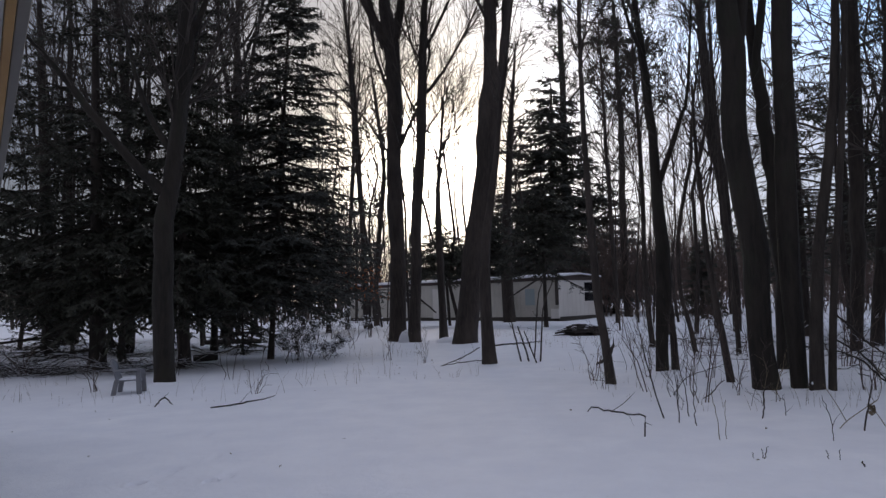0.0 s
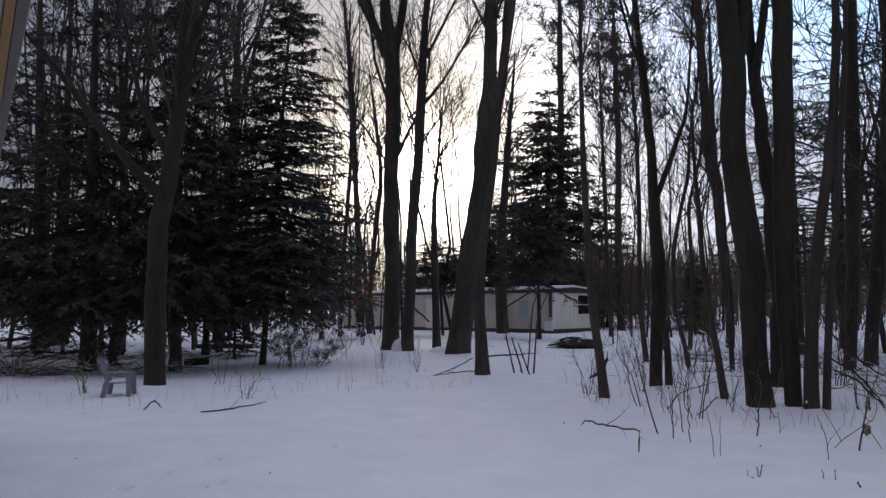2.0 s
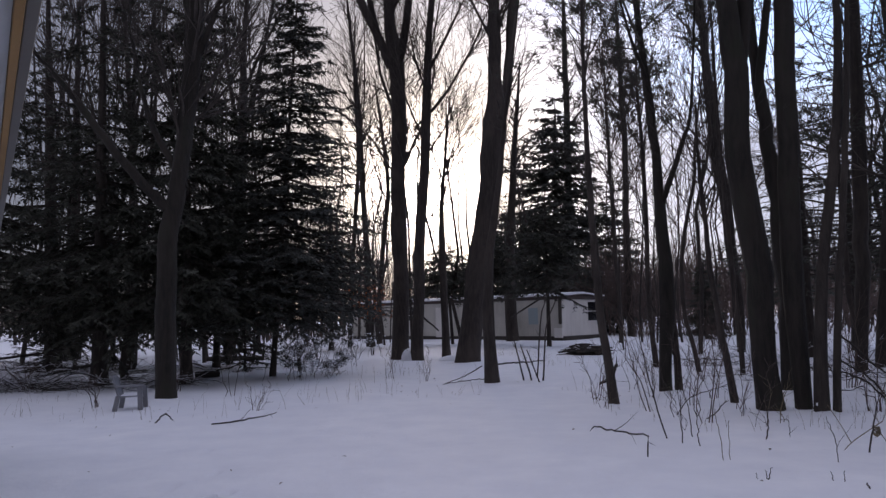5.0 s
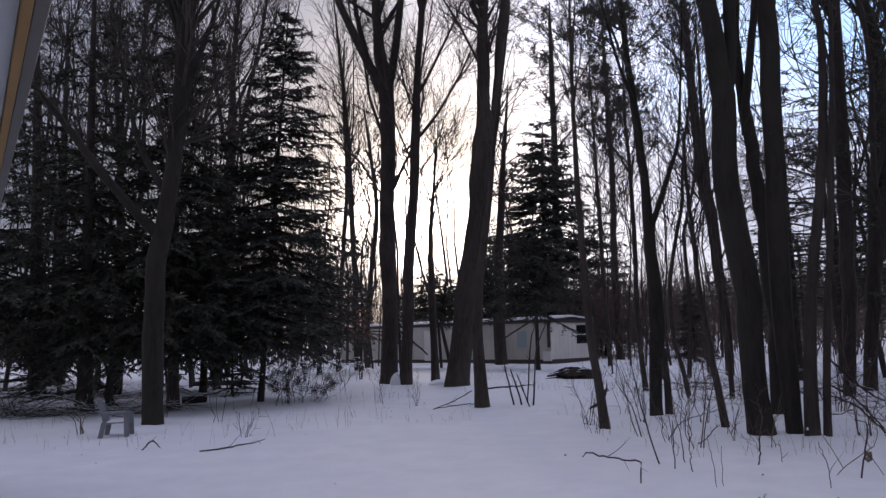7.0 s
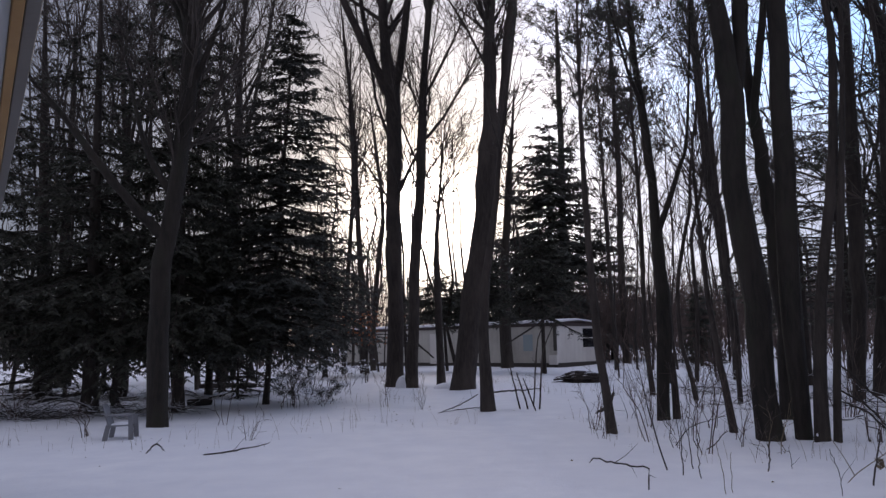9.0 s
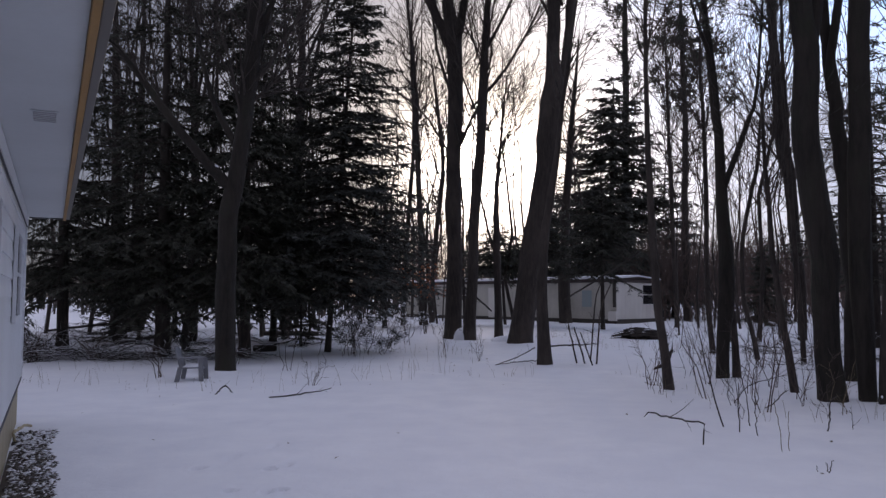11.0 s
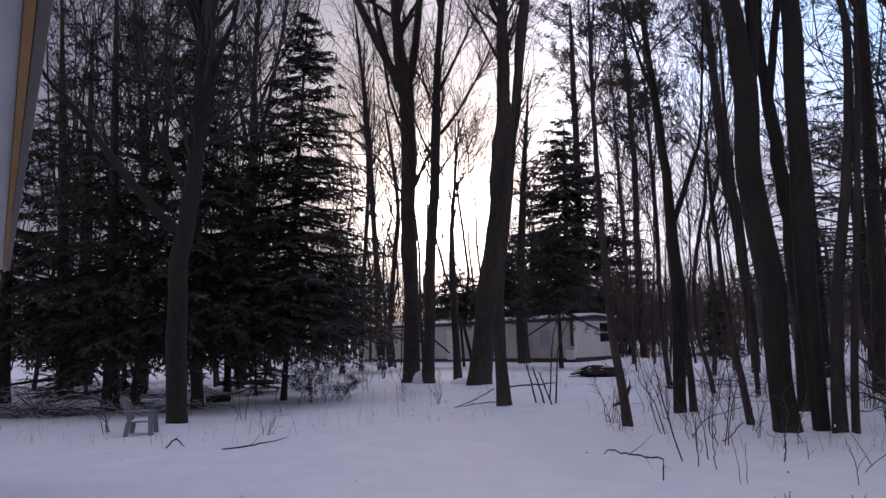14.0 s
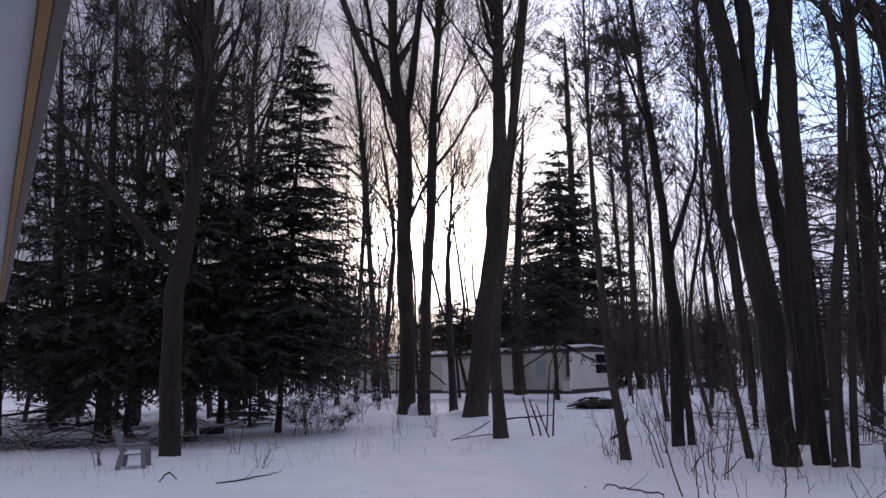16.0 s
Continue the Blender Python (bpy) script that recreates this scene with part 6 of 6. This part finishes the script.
conifer("hemlock_tree", "low hemlock filling the edge of the wood", (13.6, 22.4), 6.6, 2.4, 2.8, 15, 9, 12, NEEDLE, 271, 0.09, (0, 0), 0.26, 0.34, 0.55, tip=0.5)
conifer("hemlock_tree", "low dark hemlock among grey trunks", (16.4, 25.4), 6.6, 2.6, 2.6, 15, 9, 12, NEEDLE, 272, 0.09, (0, 0), 0.26, 0.36, 0.55, tip=0.5)


def snowy_shrub(label, at, stems, height, spread, seed, sprays_of=11):
    """An open shrub of crossing twigs: loose sprays of leaves on some of them, each with small clots of snow on top."""
    top = sapling(label, at, stems, seed, height, spread, 0.008, 10, TWIG, "shrub", spread * 0.45)
    r = np.random.default_rng(seed + 1)
    base = np.array([(1, 0, 0), (0, 1, 0), (-1, 0, 0), (0, -1, 0), (0, 0, 1), (0, 0, -1)], float)
    tri = np.array([(0, 1, 4), (1, 2, 4), (2, 3, 4), (3, 0, 4), (1, 0, 5), (2, 1, 5), (3, 2, 5), (0, 3, 5)])
    # each spray is a short, slightly drooping line of leaf clusters
    m = sprays_of
    a, q = r.uniform(0, 6.28, m), np.sqrt(r.uniform(0.05, 1, m)) * spread * 0.75
    head = np.stack([np.cos(a) * q, np.sin(a) * q, height * r.uniform(0.25, 0.85, m)], 1)
    out = np.stack([np.cos(a), np.sin(a), r.uniform(-0.45, 0.35, m)], 1) * r.uniform(0.2, 0.5, (m, 1)) * spread
    s = r.random((m, 26, 1))
    c = (head[:, None] + out[:, None] * s + r.normal(0, 0.045, (m, 26, 3))).reshape(-1, 3)
    c[:, 2] = np.maximum(c[:, 2], 0.05)
    stuff(mesh_part("leaf_crown", *needle_balls(c, 0.05, 7, r), NEEDLE, top, "dark evergreen leaves", smooth=False))
    low = np.stack([*(r.normal(0, spread * 0.5, (2, 150))), height * r.uniform(0.05, 0.6, 150)], 1)
    c = np.concatenate([c[::2] + (0, 0, 0.035), low])
    n = len(c)
    size = r.uniform(0.012, 0.034, (n, 1, 1)) * r.uniform(0.6, 1.8, (n, 1, 3)) * np.array([1, 1, 0.55])
    V = (c[:, None] + base[None] * size + r.normal(0, 0.004, (n, 6, 3))).reshape(-1, 3)
    stuff(mesh_part("snow_dusting", V, (np.arange(n)[:, None, None] * 6 + tri[None]).reshape(-1, 3), SNOW, top, "clots of snow in the twigs"))


snowy_shrub("evergreen shrub with snow caught in its twigs", (-3.85, 19.9), 15, 1.3, 0.65, 411, 13)
snowy_shrub("low snowy shrub spreading beside the spruce", (-3.3, 20.6), 10, 0.7, 0.65, 412, 9)
snowy_shrub("low snow-dusted shrub past the spruce", (-4.2, 25.0), 12, 1.5, 1.2, 413, 14)
snowy_shrub("snow-dusted brush beyond the shrub", (-3.9, 30.5), 12, 1.6, 1.4, 415, 14)


def snow_heap(label, at, wide, deep, high, seed):
    """A small heap of snow caught between trunks."""
    r = random.Random(seed)
    bm = bmesh.new()
    bmesh.ops.create_grid(bm, x_segments=18, y_segments=18, size=1)
    for v in bm.verts:
        x, y = v.co.x, v.co.y
        f = max(0.0, 1 - x * x) * max(0.0, 1 - y * y)
        v.co = Vector((x * wide, y * deep, -0.06 + (high + 0.06) * f**0.45 * r.uniform(0.9, 1.06)))
    for face in bm.faces:
        face.smooth = True
    me = bpy.data.meshes.new("snow_mound")
    bm.to_mesh(me)
    bm.free()
    me.materials.append(SNOW)
    ob = new("snow_mound", me)
    ob.location = (*at, 0)
    tagged(ob, label, "snow", "snow heaped at tree feet")


snow_heap("snow heaped between the twin maples", (-1.36, 27.3), 0.30, 0.4, 0.42, 1)
snow_heap("snow caught between the feet of the front clump", (5.17, 11.72), 0.10, 0.2, 0.05, 2)
snow_heap("low snow heap at the foot of the leaning maple", (0.35, 26.6), 0.7, 0.4, 0.2, 3)


def snow_patch(label, at, size, seed):
    """A lump of snow stuck to bark or lying in a crook."""
    r = random.Random(seed)
    bm = bmesh.new()
    bmesh.ops.create_icosphere(bm, subdivisions=2, radius=1)
    for v in bm.verts:
        v.co = Vector([c * s * r.uniform(0.75, 1.15) for c, s in zip(v.co, size)])
    for face in bm.faces:
        face.smooth = True
    me = bpy.data.meshes.new("snow_patch")
    bm.to_mesh(me)
    bm.free()
    me.materials.append(SNOW)
    ob = new("snow_patch", me)
    ob.location = at
    tagged(ob, label, "snow", "snow stuck on trunks")


snow_patch("small clump of snow on the grey maple's low limb", (-5.83, 15.02, 4.17), (0.13, 0.07, 0.035), 1)
snow_patch("snow stuck to the foot of the scarred trunk", (1.0, 16.945, 0.36), (0.025, 0.02, 0.05), 2)
snow_patch("snow fleck low on the scarred trunk", (0.93, 16.93, 0.10), (0.04, 0.025, 0.03), 3)
snow_patch("snow at the side of the flared foot", (5.37, 11.265, 0.12), (0.014, 0.02, 0.025), 5)


def rusty_beech():
    """A young beech that has kept some rust-brown leaves."""
    top = sapling("young beech holding rust-brown dead leaves", (-3.1, 32.0), 4, 431, 3.2, 0.8, 0.02, 6, TWIG, "beech_sapling", 0.1)
    r = np.random.default_rng(432)
    n = 170
    c = np.stack([r.normal(0, 0.5, n), r.normal(0, 0.4, n), r.uniform(1.5, 2.9, n)], 1)
    d, e = r.normal(0, 0.035, (n, 3)), r.normal(0, 0.022, (n, 3))
    stuff(mesh_part("leaf_crown", np.stack([c - d, c - e, c + d, c + e], 1).reshape(-1, 3), np.arange(4 * n).reshape(-1, 4), RUST_LEAF, top, "rust-brown dead leaves", False))


rusty_beech()


def husk_weed():
    """A dead weed leaning over the snow with a torn husk at its fork."""
    top = empty("dead_weed", (4.1, 8.17, 0), "dead forked weed leaning over the snow with a torn husk", "weed")
    r = np.random.default_rng(41)
    runs = [
        [(0, 0, -0.05, 0.005), (0.2, 0.12, 0.07, 0.005), (0.4, 0.2, 0.16, 0.005), (0.62, 0.25, 0.27, 0.005)],
        [(0.53, 0.2, 0.2, 0.004), (0.56, 0.12, 0.1, 0.004), (0.62, 0.05, -0.05, 0.004)],
        [(0.2, 0.12, 0.07, 0.005), (0.14, 0.2, 0.25, 0.004), (0.06, 0.3, 0.45, 0.003)],
        [(0.62, 0.25, 0.27, 0.004), (0.7, 0.3, 0.4, 0.004), (0.74, 0.4, 0.62, 0.003)],
        [(0.58, 0.24, 0.25, 0.004), (0.56, 0.3, 0.33, 0.003)],
    ]
    for run in runs:
        g = glide(run, 8)
        mesh_part("stem", *tubes(g[None, :, :3], g[None, :, 3], 6), STALK, top)
    n = 26
    c = np.array([0.53, 0.2, 0.18]) + r.normal(0, 1, (n, 3)) * (0.02, 0.015, 0.032)
    d, e = r.normal(0, 0.018, (n, 3)) + (0, 0, 0.022), r.normal(0, 0.012, (n, 3))
    mesh_part("husk", np.stack([c - d, c - e, c + d, c + e], 1).reshape(-1, 3), np.arange(4 * n).reshape(-1, 4), STALK, top, "torn tan husk")


husk_weed()


def brush_pile():
    """A heap of cut brush and old boards with snow on it."""
    r = np.random.default_rng(91)
    top = empty("brush_pile", (5.1, 28.3, 0), "dark heap of cut brush and boards under snow", "brush pile")
    n = 140
    c = np.stack([np.clip(r.normal(0, 0.36, n), -0.7, 0.7), r.normal(0, 0.35, n), r.uniform(0.02, 0.36, n)], 1)
    c[:, 2] *= 1.1 * np.exp(-(c[:, 0] / 1.1) ** 2)
    a = r.normal(0, 0.5, n)
    d = np.stack([np.cos(a), np.sin(a), r.normal(0, 0.1, n)], 1) * r.uniform(0.18, 0.42, (n, 1))
    P = np.stack([c - d, c + r.normal(0, 0.03, (n, 3)), c + d], 1)
    R = r.uniform(0.012, 0.04, (n, 1)) * np.array([1, 0.9, 0.5])
    stuff(mesh_part("brush", *tubes(P, R, 5), DEADWOOD, top))
    for k in range(5):
        m = Matrix.Translation((r.normal(0, 0.2), r.normal(0, 0.25), 0.12 + 0.04 * k)) @ Matrix.Rotation(r.normal(0, 0.35), 4, "Z") @ Matrix.Rotation(r.normal(0, 0.08), 4, "Y")
        box("board", top, GREYWOOD, (-0.6, -0.08, 0), (0.6, 0.08, 0.03), m)
    bm = bmesh.new()
    bmesh.ops.create_grid(bm, x_segments=24, y_segments=10, size=1)
    for v in bm.verts:
        x, y = v.co.x, v.co.y
        v.co = Vector((x * 0.6, y * 0.35 + 0.15, 0.20 + 0.14 * (1 - x**4) * (1 - y**4) + 0.03 * math.sin(9 * x)))
    part("snow_cap", bm, SNOW, top, "snow lying on the heap")


brush_pile()


def stalks():
    """Dry grass and weed stalks standing out of the snow, too many to count."""
    r = np.random.default_rng(95)
    n = 5200
    x, y = r.uniform(-9, 11, n), r.uniform(9.5, 30, n)
    dense = field(x, y, 2.2, 4) + 0.5 * field(x, y, 0.8, 5)
    keep = (dense > 0.38) & (y > 10.5 + 1.8 * field(x, x * 0, 3.0, 2) + np.where(np.abs(x) < 2.2, 3.2, 0)) | ((x > 2.3) & (dense > 0.2) & (y < 17))
    keep &= (x > 0) | (r.random(n) < 0.5)
    x, y = x[keep], y[keep]
    n = len(x)
    h = r.uniform(0.06, 0.50, n) * r.uniform(0.4, 1.0, n)
    k = 4
    s = np.linspace(0, 1, k)
    bend = r.normal(0, 0.28, (n, 2)) * h[:, None]
    P = np.concatenate([np.stack([x, y], 1)[:, None] + bend[:, None] * (s**1.5)[None, :, None], (-0.03 + (h[:, None] + 0.03) * s + lie(x, y)[:, None])[..., None]], 2)
    R = r.uniform(0.0016, 0.0038, (n, 1)) * (1 - 0.6 * s)[None]
    ob = new("dry_stalks", quad_mesh("dry_stalks", *tubes(P, R, 3), STALK))
    tagged(ob, "dry grass and weed stalks standing out of the snow", "grass", kind="stuff")


stalks()


def litter():
    """Fallen leaves, cones and bark flakes on the snow."""
    r = np.random.default_rng(97)
    n = 70
    x, y = r.uniform(-6, 8, n), 4.5 + 16 * r.random(n) ** 0.7
    z = lie(x, y) + 0.008
    a = r.uniform(0, 6.28, n)
    s = r.uniform(0.010, 0.026, n)
    c = np.stack([x, y, z], 1)
    d = np.stack([np.cos(a), np.sin(a), r.normal(0, 0.3, n)], 1) * s[:, None]
    e = np.stack([-np.sin(a), np.cos(a), r.normal(0, 0.3, n)], 1) * s[:, None] * 0.6
    V = np.stack([c - d, c - e, c + d, c + e + np.array([0, 0, 0.01])], 1).reshape(-1, 3)
    ob = new("leaf_litter", quad_mesh("leaf_litter", V, np.arange(4 * n).reshape(-1, 4), STALK, False))
    tagged(ob, "scattered brown leaves and bark flakes on the snow", "leaves", kind="stuff")


litter()
build_ground()
